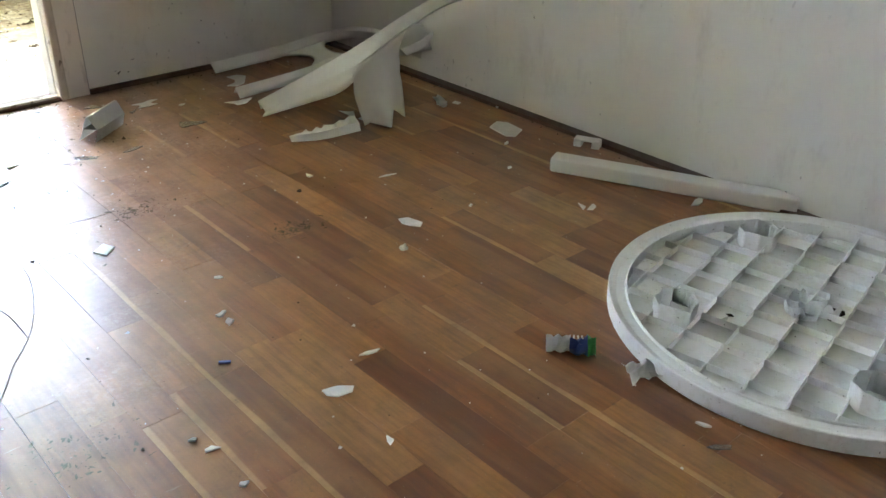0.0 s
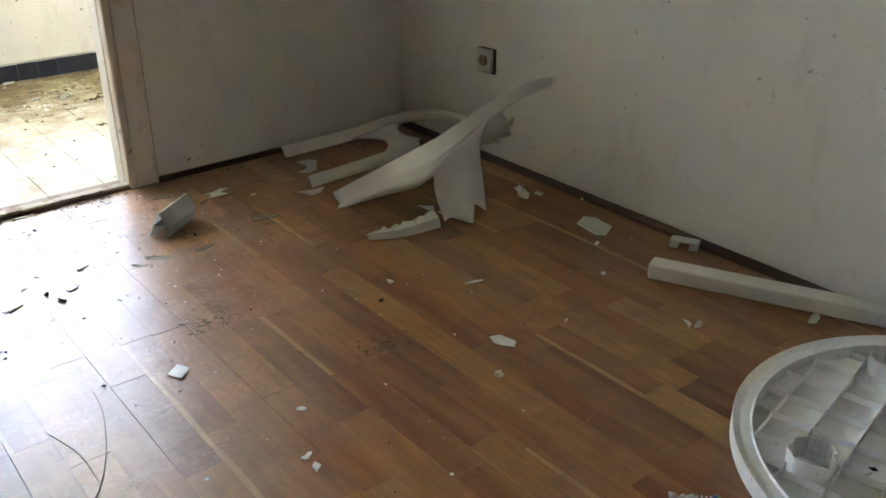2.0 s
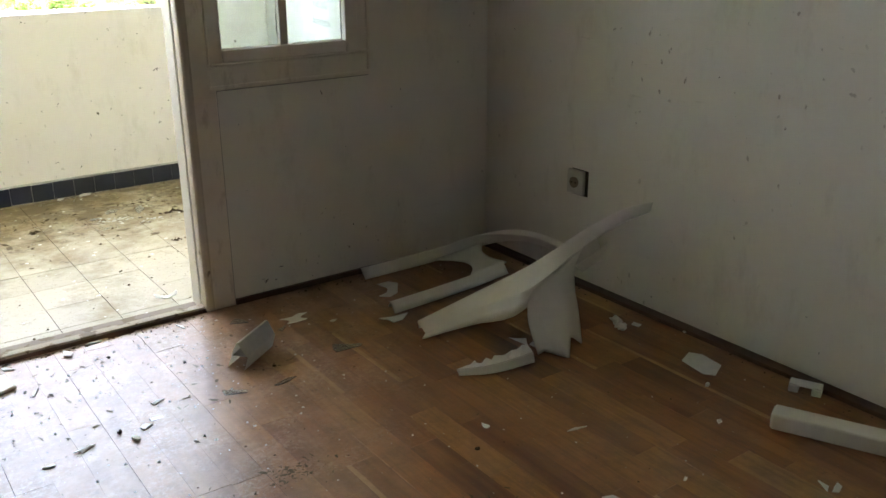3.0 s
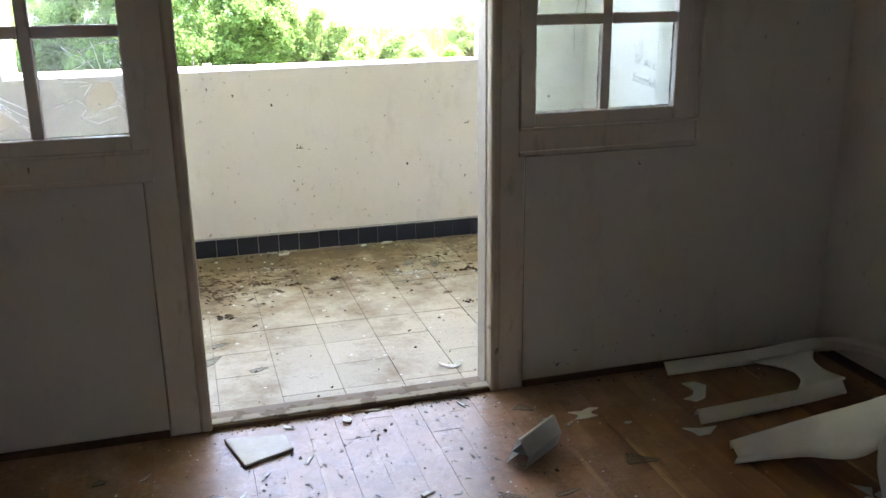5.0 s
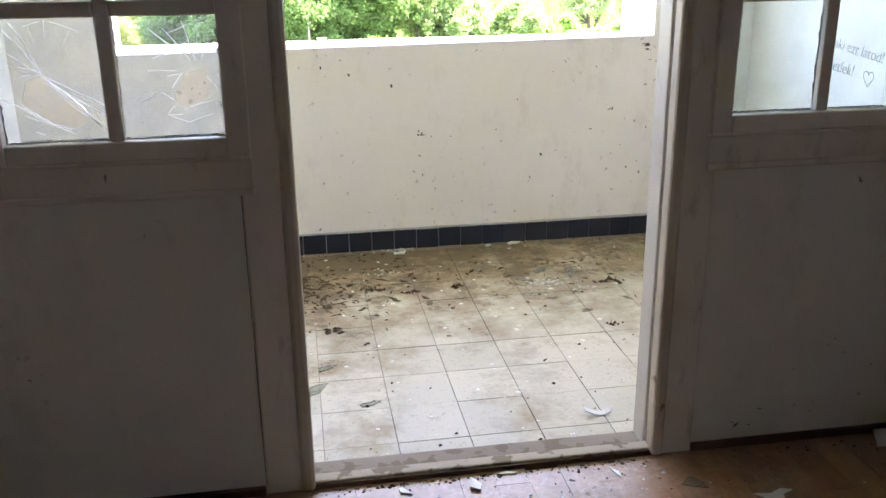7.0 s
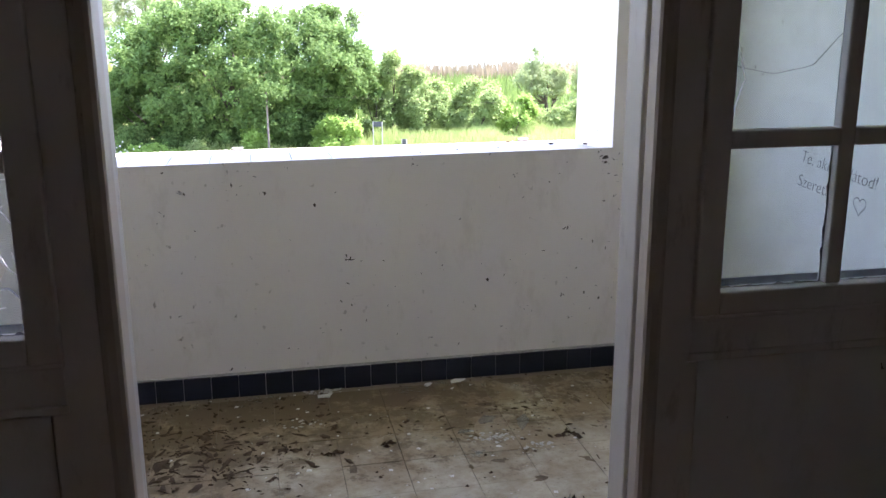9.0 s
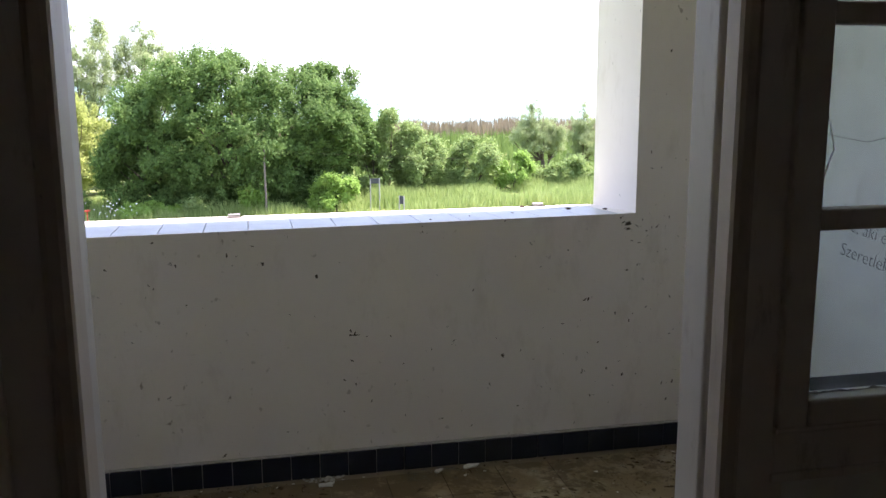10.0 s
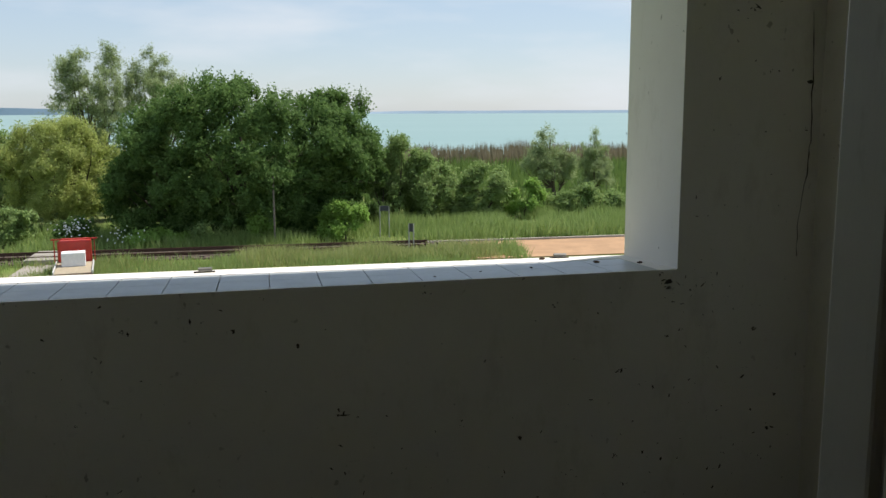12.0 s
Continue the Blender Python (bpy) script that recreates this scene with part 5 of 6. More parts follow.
# splintered centre boss: torn curls of plastic round a dark hole
for k, (cx, cy, r, a0, a1, h0, h1) in enumerate(((-0.006, 0.026, 0.044, 20, 250, 0.012, 0.046), (0.010, 0.016, 0.030, 60, 330, 0.020, 0.056), (0.034, -0.010, 0.030, 150, 310, 0.012, 0.050))):
    rng = random.Random(12 + k)
    bm = bmesh.new()
    n = 12
    at = [radians(a0 + (a1 - a0) * i / n) for i in range(n + 1)]
    lo = [bm.verts.new((cx + r * math.cos(a), cy + r * math.sin(a), h0 + rng.uniform(-0.001, 0.003))) for a in at]
    hi = [bm.verts.new((cx + r * 1.1 * math.cos(a), cy + r * 1.1 * math.sin(a), h1 + rng.uniform(-0.018, 0.008))) for a in at]
    for i in range(n):
        bm.faces.new((lo[i], lo[i + 1], hi[i + 1], hi[i]))
    bmesh.ops.solidify(bm, geom=list(bm.faces), thickness=0.0035)
    part("centre_boss", bm, TABLEP, table, "splintered curl of plastic round the hole")
bm = bmesh.new()
extruded(bm, [(-0.030, -0.020), (0.002, -0.026), (0.022, -0.030), (0.036, -0.022), (0.028, 0.004), (0.012, 0.024), (-0.006, 0.012), (-0.026, 0.016)], 0.0015, pose(0.035, -0.016, 0.0115))
part("hole", bm, DARKGAP, table, "dark ragged hole beside the boss")
bm = bmesh.new()
extruded(bm, [(-0.022, -0.008), (0.006, -0.014), (0.024, -0.006), (0.018, 0.006), (-0.006, 0.012), (-0.020, 0.008)], 0.010, pose(-0.187, 0.146, 0.012, 6, 0, -40))
part("loose_chip", bm, TABLEP, table, "broken chip of plastic stuck in a rib cell")
bm = bmesh.new()
extruded(bm, [(-0.012, -0.004), (0.014, -0.006), (0.012, 0.004), (-0.010, 0.006)], 0.002, pose(-0.160, 0.136, 0.0125, 0, 0, -40))
part("hole", bm, DARKGAP, table, "small dark hole beside the chip")

# long white box section
beam = tagged(new("box_section"), "white plastic box-section length lying by the skirting", "plastic beam")
beam.matrix_world = Matrix.Translation((1.853, 1.950, 0.0)) @ pose(0, 0, 0, 0, 0, -65.2)
bm = bmesh.new()
box(bm, 0.0, 0.75, -0.032, 0.032, 0.001, 0.049, 0.006)
part("body", bm, PLASTIC, beam)
bm = bmesh.new()
box(bm, -0.002, 0.0008, -0.026, 0.026, 0.006, 0.044)
part("end_cap", bm, PLASTIC_D, beam)

# three-sided offcut of a plastic profile
prof = tagged(new("profile_offcut"), "short offcut of grey-white three-sided plastic profile", "plastic profile")
prof.matrix_world = Matrix.Translation((0.821, 3.096, 0.0)) @ pose(0, 0, 0, 0, 0, 35.8)


def wall_of(a, b, length, slant=0.0, grow=0.0):
    """One wall of the profile between two corners of its section, running along x."""
    bm = bmesh.new()
    v = [bm.verts.new(q) for q in ((0.0, *a), (slant, *b), (length * 0.5, *b), (length + grow, *b), (length, *a), (length * 0.5, *a))]
    bm.faces.new((v[0], v[1], v[2], v[5]))
    bm.faces.new((v[5], v[2], v[3], v[4]))
    bmesh.ops.solidify(bm, geom=list(bm.faces), thickness=0.0025)
    return bm


# right faces in brighter CHIP: light bounced off the room, put into the colour
part("right_foot", wall_of((0.0, 0.001), (-0.014, 0.046), 0.176, 0.004), CHIP, prof)
part("right_face", wall_of((-0.014, 0.046), (0.013, 0.090), 0.176, -0.004, 0.004), CHIP, prof)
part("ridge", wall_of((0.013, 0.0905), (0.022, 0.0895), 0.180, 0.0), PLASTIC, prof)
part("left_face", wall_of((0.042, 0.046), (0.022, 0.0895), 0.176, 0.004), PLASTIC, prof)
part("left_foot", wall_of((0.060, 0.002), (0.042, 0.046), 0.172, 0.006), PLASTIC_D, prof)
part("inner_web", wall_of((0.042, 0.045), (-0.013, 0.045), 0.170, 0.008), PLASTIC_D, prof)

# ---- small things on the floor ----
BLUE = plain("blue_print", (0.05, 0.09, 0.34), 0.4)
GREEN = plain("green_print", (0.05, 0.30, 0.08), 0.4)
WRAP = plain("white_wrapper_film", (0.78, 0.79, 0.80), 0.3)
wrapper = tagged(new("crumpled_wrapper"), "crumpled white snack wrapper with blue and green print", "wrapper")
wrapper.matrix_world = pose(1.122, 1.235, 0.004, 0, 0, -48)


def crumple(u0, u1, seed):
    bm = bmesh.new()
    nu, nv = 9, 7
    g = [[bm.verts.new((u0 + (u1 - u0) * i / (nu - 1), (j / (nv - 1) - 0.5) * (0.070 - 0.012 * abs(math.sin(7 * i))),
                        0.012 + 0.022 * noise.noise(Vector(((u0 + (u1 - u0) * i / (nu - 1)) * 45, j * 0.8, seed))) + (0.012 if 2 < j < 5 else 0.0))) for j in range(nv)] for i in range(nu)]
    for i in range(nu - 1):
        for j in range(nv - 1):
            bm.faces.new((g[i][j], g[i + 1][j], g[i + 1][j + 1], g[i][j + 1]))
    bmesh.ops.solidify(bm, geom=list(bm.faces), thickness=0.0006)
    return bm


part("film", crumple(-0.058, -0.006, 1.0), WRAP, wrapper)
part("blue_band", crumple(-0.006, 0.034, 1.0), BLUE, wrapper, "dark blue printed band")
part("green_band", crumple(0.034, 0.052, 1.0), GREEN, wrapper, "green printed band")
for i in range(4):
    bm = bmesh.new()
    extruded(bm, [(0, 0), (0.004, 0.0), (0.0045, 0.014), (0.0005, 0.013)], 0.0006, pose(-0.010 + i * 0.010, -0.004, 0.033, 0, 0, -8 + 6 * i))
    part("print_bar", bm, WRAP, wrapper, "white printed bar")

rag = tagged(new("plastic_scrap"), "torn scrap of white plastic under the table rim", "plastic scrap")
rag.matrix_world = pose(1.165, 1.075, 0.004, 0, 0, -30)
part("film", crumple(-0.035, 0.035, 5.0), CHIP, rag)


def shard(name, label, x, y, size, turn, material, seed, thick=0.003, slim=0.6, tilt=0.0, z=0.0, corners=0, category="fragment"):
    """A flat broken piece with an uneven outline."""
    rng = random.Random(seed)
    bm = bmesh.new()
    pts = []
    corners = corners or rng.choice((4, 4, 5, 7))
    for i in range(corners):
        a = (i + rng.uniform(-0.32, 0.32)) * math.tau / corners
        r = size / 2 * rng.choice((rng.uniform(0.45, 0.7), rng.uniform(0.95, 1.25)))
        pts.append((r * math.cos(a), r * math.sin(a) * slim))
    extruded(bm, pts, thick)
    bmesh.ops.triangulate(bm, faces=[f for f in bm.faces if len(f.verts) > 4])
    ob = tagged(part(name, bm, material), label, category, "broken pieces on the floor")
    lift = size / 2 * slim * abs(math.sin(radians(tilt)))
    ob.matrix_world = pose(x, y, z + 0.0012 + lift, tilt, 0, turn)
    return ob


WHITE_PIECES = [(1.974, 2.631, 0.075, 10, 0.7), (2.042, 2.616, 0.05, 60, 0.7), (1.747, 2.041, 0.045, 20, 0.6), (1.889, 2.194, 0.03, 0, 0.5),
                (1.705, 1.70, 0.05, 60, 0.4), (1.72, 1.675, 0.055, 30, 0.4), (1.458, 1.918, 0.018, 0, 0.6), (1.406, 2.245, 0.055, 170, 0.4),
                (1.214, 2.40, 0.03, 80, 0.7), (0.682, 2.025, 0.035, 120, 0.6), (0.607, 1.87, 0.03, 10, 0.5), (0.604, 1.828, 0.03, 60, 0.6), (0.776, 1.518, 0.052, 160, 0.5),
                (0.627, 1.266, 0.025, 70, 0.7), (0.356, 1.469, 0.035, 150, 0.4), 
                (1.22, 3.253, 0.035, 20, 0.5), (1.126, 0.894, 0.03, 120, 0.35),
                (0.409, 3.53, 0.06, 110, 0.55), (0.233, 3.533, 0.075, 140, 0.25), (0.264, 3.325, 0.055, 60, 0.35), (0.134, 3.268, 0.06, 55, 0.2), (0.505, 3.568, 0.07, 5, 0.2),
                (0.776, 3.522, 0.045, 110, 0.35), (0.537, 3.064, 0.075, 10, 0.25), (0.425, 2.90, 0.03, 100, 0.7), (0.345, 1.512, 0.02, 0, 0.6), (0.357, 1.344, 0.018, 0, 0.8),
                (1.45, 2.66, 0.09, 10, 0.5), (1.66, 2.70, 0.07, 80, 0.5), (2.00, 1.50, 0.08, 20, 0.4), (0.30, 2.93, 0.05, 15, 0.4), (0.21, 2.90, 0.04, 0, 0.5), (0.47, 2.95, 0.04, 30, 0.7)]
for i, (x, y, s, a, sl) in enumerate(WHITE_PIECES):
    shard("plastic_shard", "sharp broken piece of white plastic on the parquet" if s > 0.04 else "tiny chip of white plastic on the parquet", x, y, s, a, CHIP, 100 + i, 0.003 if s > 0.03 else 0.005, sl,
          random.Random(i).choice((0, 0, 4, 8)))
OUTLINED = [
    ("flat torn plate of white plastic on the parquet", [(1.950, 2.341), (2.010, 2.364), (2.032, 2.329), (2.020, 2.247), (1.955, 2.217), (1.933, 2.245)], 0.004),
    ("forked splinter of white plastic on the parquet", [(1.074, 3.370), (1.119, 3.365), (1.151, 3.380), (1.178, 3.370), (1.146, 3.356), (1.141, 3.340), (1.156, 3.323), (1.117, 3.317), (1.080, 3.324), (1.099, 3.340), (1.093, 3.354)], 0.003),
    ("hooked splinter of white plastic beside the chair", [(1.519, 3.445), (1.565, 3.444), (1.587, 3.408), (1.536, 3.332), (1.494, 3.315), (1.463, 3.343), (1.504, 3.356), (1.528, 3.389)], 0.003),
    ("thin jagged splinter of white plastic on the parquet", [(1.357, 3.174), (1.405, 3.158), (1.464, 3.156), (1.418, 3.118), (1.380, 3.117), (1.377, 3.145)], 0.003),
    ("small white chip with a ragged edge on the parquet", [(1.238, 1.986), (1.265, 1.976), (1.277, 1.925), (1.256, 1.910), (1.237, 1.935), (1.228, 1.956)], 0.003),
    ("pointed white chip on the parquet", [(0.618, 1.477), (0.650, 1.469), (0.677, 1.446), (0.665, 1.434), (0.632, 1.440), (0.617, 1.458)], 0.004),
    ("thin pale chip on the parquet", [(0.501, 2.353), (0.540, 2.382), (0.557, 2.346), (0.521, 2.316)], 0.003)
]
for note, pts, thick in OUTLINED:
    bm = bmesh.new()
    extruded(bm, pts, thick, Matrix.Translation((0, 0, 0.0012)))
    bmesh.ops.triangulate(bm, faces=[f for f in bm.faces if len(f.verts) > 4])
    tagged(part("plastic_shard", bm, CHIP), note, "fragment", "broken pieces on the floor")

GLASS_PIECES = [(0.73, 2.989, 0.10, 150, 0.25), (0.882, 2.955, 0.11, 12, 0.16), (1.16, 3.047, 0.17, 160, 0.4), (0.953, 3.443, 0.07, 150, 0.6), (-0.01, 3.19, 0.16, 30, 0.5),
                (0.05, 3.16, 0.10, 60, 0.4), (-0.293, 3.38, 0.06, 10, 0.5), (1.089, 0.841, 0.06, 140, 0.4), (0.505, 2.973, 0.04, 0, 0.5), (-0.18, 3.36, 0.05, 50, 0.4), (1.05, 3.30, 0.05, 40, 0.4)]
for i, (x, y, s, a, sl) in enumerate(GLASS_PIECES):
    shard("glass_shard", "greyish shard of broken window glass on the parquet", x, y, s, a, SHARD, 200 + i, 0.003, sl, 0, corners=5)

# thick white board fragment by the threshold
bm = bmesh.new()
extruded(bm, [(0.0, 0.0), (0.070, -0.010), (0.175, -0.022), (0.190, -0.115), (0.048, -0.170)], 0.010)
bmesh.ops.bevel(bm, geom=list(bm.edges), offset=0.002, segments=1, affect="EDGES")
ob = tagged(part("board_fragment", bm, CHIP), "white broken board fragment lying before the threshold", "fragment", "broken pieces on the floor")
ob.matrix_world = pose(0.040, 3.508, 0.0015, 0, 0, 0)


def lump(name, label, x, y, z, size, seed, material, flat=0.6, category="crumb"):
    bm = bmesh.new()
    bmesh.ops.create_icosphere(bm, subdivisions=2, radius=size / 2)
    for v in bm.verts:
        v.co *= 0.75 + 0.6 * noise.noise(v.co * (2.6 / size) + Vector((seed, 0, 0)))
        v.co.z *= flat
    low = min(v.co.z for v in bm.verts)
    ob = tagged(part(name, bm, material, smooth=False), label, category)
    ob.location = (x, y, z - low)
    return ob


bracket = tagged(new("plastic_bracket"), "small white plastic bracket by the skirting", "bracket")
bracket.matrix_world = pose(2.085, 2.0, 0.001, 0, 0, 115)
for nm, d in (("plate", (-0.045, 0.045, -0.02, 0.02, 0.022, 0.028)), ("foot", (-0.045, -0.018, -0.02, 0.02, 0.0, 0.022)), ("foot", (0.018, 0.045, -0.02, 0.02, 0.0, 0.022))):
    bm = bmesh.new()
    box(bm, *d, bevel=0.002)
    part(nm, bm, CHIP, bracket)
for i, (x, y, s) in enumerate(((1.99, 2.66, 0.05), (1.965, 2.61, 0.045))):
    lump("plastic_lump", "thick broken lump of white plastic", x, y, 0.0, s, 3.0 + i, CHIP, 0.7, "fragment")
lump("pebble", "small round white pebble on the parquet", 1.135, 1.835, 0.0, 0.026, 7.0, CHIP, 0.9, "pebble")
for i, (x, y, s, m) in enumerate(((1.128, 2.325, 0.035, EARTH), (0.814, 1.63, 0.015, CHIP), (0.689, 1.662, 0.013, EARTH), (0.363, 2.406, 0.028, EARTH), (0.545, 1.312, 0.012, CHIP),
                                  (0.508, 3.43, 0.032, EARTH), (0.907, 3.068, 0.030, EARTH), (0.40, 2.96, 0.035, EARTH), (0.12, 3.49, 0.02, CHIP), (2.118, 2.471, 0.02, CHIP),
                                  (0.30, 1.9, 0.016, EARTH), (0.26, 1.55, 0.02, EARTH))):
    lump("crumb", "dark crumb of dirt on the parquet" if m is EARTH else "small white crumb on the parquet", x, y, 0.0, s * (0.5 if m is EARTH else 0.75), 11.0 + i, m)
bm = bmesh.new()
box(bm, -0.013, 0.013, -0.004, 0.004, 0.0, 0.004, 0.001)
ob = tagged(part("blue_clip", bm, BLUE), "small blue plastic clip on the parquet", "clip")
ob.matrix_world = pose(0.517, 1.696, 0.0012, 0, 0, -35)
for pts in ([(0.335, 2.40), (0.324, 2.309), (0.283, 2.174), (0.231, 2.064), (0.17, 1.98), (0.119, 1.892), (0.05, 1.80)], [(0.20, 2.30), (0.229, 2.187), (0.231, 2.064)]):
    cu = bpy.data.curves.new("hair_string", "CURVE")
    cu.dimensions, cu.bevel_depth = "3D", 0.0009
    sp = cu.splines.new("POLY")
    q = curve_through([(x, y, 0.0016) for x, y in pts], 24)
    sp.points.add(23)
    for i, v in enumerate(q):
        sp.points[i].co = (*v, 1)
    cu.materials.append(GROUT)
    tagged(new("loose_string", cu), "thin dark loose string lying on the parquet", "string")


def scatter(name, label, n, place, lo, hi, material, seed, flat=0.4, category="crumbs"):
    """Countless crumbs as small uneven tetrahedra in one mesh."""
    rng = random.Random(seed)
    verts, faces = [], []
    for i in range(n):
        x, y, z = place(rng)
        s = lo + (hi - lo) * rng.random() ** 3
        a = rng.uniform(0, math.tau)
        k = len(verts)
        for j in range(4):
            b = a + j * math.tau / 4 + rng.uniform(-0.4, 0.4)
            r = s * rng.uniform(0.35, 0.65)
            verts.append((x + r * math.cos(b), y + r * math.sin(b), z + s * flat * rng.uniform(0.0, 0.15)))
        verts.append((x + s * 0.1, y, z + s * flat))
        faces += [(k, k + 1, k + 4), (k + 1, k + 2, k + 4), (k + 2, k + 3, k + 4), (k + 3, k, k + 4)]
    me = bpy.data.meshes.new(name)
    me.from_pydata(verts, [], faces)
    me.materials.append(material)
    tagged(new(name, me), label, category, kind="stuff")


def room_any(r):
    return r.uniform(-1.2, 2.12), r.uniform(0.6, 3.56), 0.0008


def room_door(r):
    return r.gauss(0.45, 0.42), 3.56 - abs(r.gauss(0, 0.55)), 0.0008


def wall_foot(r):
    return (2.14 - abs(r.gauss(0, 0.05)), r.uniform(1.3, 3.5), 0.0008) if r.random() < 0.5 else (r.uniform(1.05, 2.1), 3.57 - abs(r.gauss(0, 0.06)), 0.0008)


scatter("white_crumbs", "fine white crumbs scattered over the parquet", 420, room_any, 0.002, 0.009, CHIP, 1)
scatter("white_crumbs", "fine white crumbs before the balcony door", 420, room_door, 0.002, 0.012, CHIP, 2)
scatter("dirt_crumbs", "fine dark dirt scattered over the parquet", 300, room_any, 0.0015, 0.008, EARTH, 3)
scatter("dirt_crumbs", "fine dark dirt before the balcony door", 260, room_door, 0.0015, 0.008, EARTH, 4)
scatter("dirt_crumbs", "fine dirt along the foot of the walls", 260, wall_foot, 0.002, 0.012, EARTH, 5)


def spot(cx, cy, rad):
    return lambda r: (cx + r.gauss(0, rad), cy + r.gauss(0, rad * 0.6), 0.0008)


splashes("dirt_patch", "dark dried dirt patch on the parquet", 130, spot(0.70, 2.52, 0.04), (1, 0, 0), (0, 1, 0), (0, 0, 1), 0.003, 0.030, LITTER, 61, 0.8)
splashes("dirt_patch", "dark dried dirt patch on the parquet", 130, spot(0.99, 2.13, 0.04), (1, 0, 0), (0, 1, 0), (0, 0, 1), 0.003, 0.030, LITTER, 62, 0.8)
scatter("dirt_sweepings", "dark sweepings along the threshold", 260, lambda r: (r.uniform(0.0, 0.9), 3.575 - abs(r.gauss(0, 0.012)), 0.0008), 0.003, 0.012, EARTH, 8, 0.3)


splashes("floor_pits", "small pale dents pressed into the parquet", 150, lambda r: (0.17 + r.gauss(0, 0.07), 1.62 + r.gauss(0, 0.045), 0.0006), (1, 0, 0), (0, 1, 0), (0, 0, 1), 0.005, 0.020, LITTER, 63, 0.4)
splashes("floor_pits", "dark scratches trodden into the parquet before the door", 220, lambda r: (r.gauss(0.42, 0.32), 3.45 - abs(r.gauss(0, 0.4)), 0.0006), (1, 0, 0), (0, 1, 0), (0, 0, 1), 0.004, 0.035, LITTER, 64, 0.3)


# ---- things on the balcony ----
def litter(r):
    x = r.uniform(-0.9, 2.05)
    return x, 5.49 - abs(r.gauss(0, 0.32)), BAL_Z + 0.001


def litter_left(r):
    return r.gauss(0.0, 0.22), r.gauss(5.0, 0.16), BAL_Z + 0.001


def balc_any(r):
    return r.uniform(-0.9, 2.05), r.uniform(3.74, 5.5), BAL_Z + 0.001


def litter_clumps(r):
    while True:
        x, y, z = litter(r)
        if noise.noise(Vector((x * 3.1, y * 4.0, 5.0))) > r.uniform(-0.25, 0.35):
            return x, y, z


scatter("leaf_litter", "fine brown crumbs of leaf on the balcony tiles", 900, litter_clumps, 0.003, 0.016, LITTER, 21, 0.10, "leaf litter")
splashes("leaf_litter", "brown rotted leaf litter on the balcony tiles", 300, litter_clumps, (1, 0, 0), (0, 1, 0), (0, 0, 1), 0.004, 0.055, LITTER, 26, 3.0)
splashes("leaf_litter", "dark rotted leaf litter matted on the balcony tiles", 160, litter_clumps, (1, 0, 0), (0, 1, 0), (0, 0, 1), 0.004, 0.05, EARTH, 27, 3.0)
splashes("leaf_litter", "dark rotted leaf litter heaped on the balcony tiles", 380, litter_left, (1, 0, 0), (0, 1, 0), (0, 0, 1), 0.004, 0.07, EARTH, 22, 2.0)
scatter("white_flakes", "white paint flakes on the balcony tiles", 420, balc_any, 0.003, 0.022, CHIP, 23, 0.15)
scatter("glass_crumbs", "crumbs of broken glass on the balcony tiles", 200, litter, 0.005, 0.035, SHARD, 24, 0.2)
scatter("dirt_crumbs", "dark dirt crumbs on the balcony tiles", 380, balc_any, 0.003, 0.016, EARTH, 25)
for i, (x, y, s, a) in enumerate(((0.06, 4.32, 0.10, 20), (0.02, 4.18, 0.11, 40), (0.18, 4.05, 0.09, 10), (1.0, 5.1, 0.10, 30), (1.12, 5.05, 0.12, 70), (0.9, 5.02, 0.07, 0))):
    shard("glass_shard", "pale shard of broken glass on the balcony tiles", x, y, s, a, SHARD, 300 + i, 0.003, 0.5, 0, BAL_Z, 5)
for i, (x, y, s) in enumerate(((0.445, 5.43, 0.07), (0.98, 5.47, 0.06), (0.86, 5.46, 0.05))):
    shard("paint_flake", "crumpled pale flake heap at the foot of the parapet", x, y, s, 20 * i, CHIP, 320 + i, 0.005, 0.4, 10, BAL_Z)
for i, (x, y, s) in enumerate(((1.268, 4.922, 0.06), (0.42, 4.95, 0.05), (0.62, 4.97, 0.04), (1.12, 4.50, 0.05), (0.30, 5.0, 0.05), (0.10, 4.62, 0.05))):
    splashes("dirt_clod", "small mat of dark rotted leaves on the balcony tiles", 9, lambda r: (x + r.gauss(0, 0.35) * s, y + r.gauss(0, 0.25) * s, BAL_Z + 0.0015), (1, 0, 0), (0, 1, 0), (0, 0, 1), s * 0.3, s * 1.3, EARTH, 42 + i, 4.0)
curl = tagged(part("paint_curl", skin([[(0.805, 3.868, -0.014), (0.85, 3.860, -0.028), (0.888, 3.862, -0.018)], [(0.805, 3.886, -0.010), (0.85, 3.878, -0.024), (0.892, 3.878, -0.010)]], 0.002, 8), CHIP),
              "curled white paint flake on the balcony tiles", "paint flake")
for i, (x, y, s) in enumerate(((1.30, 5.90, 0.05), (1.45, 5.76, 0.05), (1.58, 5.70, 0.04), (1.02, 5.66, 0.02), (0.86, 5.60, 0.02), (1.20, 5.70, 0.025))):
    lump("dirt_clod", "dark crumb of dirt on the tiled sill", x, y, sill_z(x, y) - 0.001, s * 0.55, 60.0 + i, EARTH, 0.4, "dirt")


def fitting(x, y, turn):
    z = sill_z(x, y)
    f = tagged(new("metal_fitting"), "small broken metal fitting on the outer sill edge", "fitting")
    f.matrix_world = pose(x, y, z, 0, 0, turn)
    bm = bmesh.new()
    limb(bm, (-0.022, 0, 0.009), (0.022, 0, 0.009), 0.008, 0.008, 10, 0.0, random.Random(2))
    part("barrel", bm, METAL, f)
    bm = bmesh.new()
    box(bm, -0.036, 0.032, -0.006, 0.006, 0.001, 0.004, 0.0008)
    part("pin", bm, DARKGAP, f)


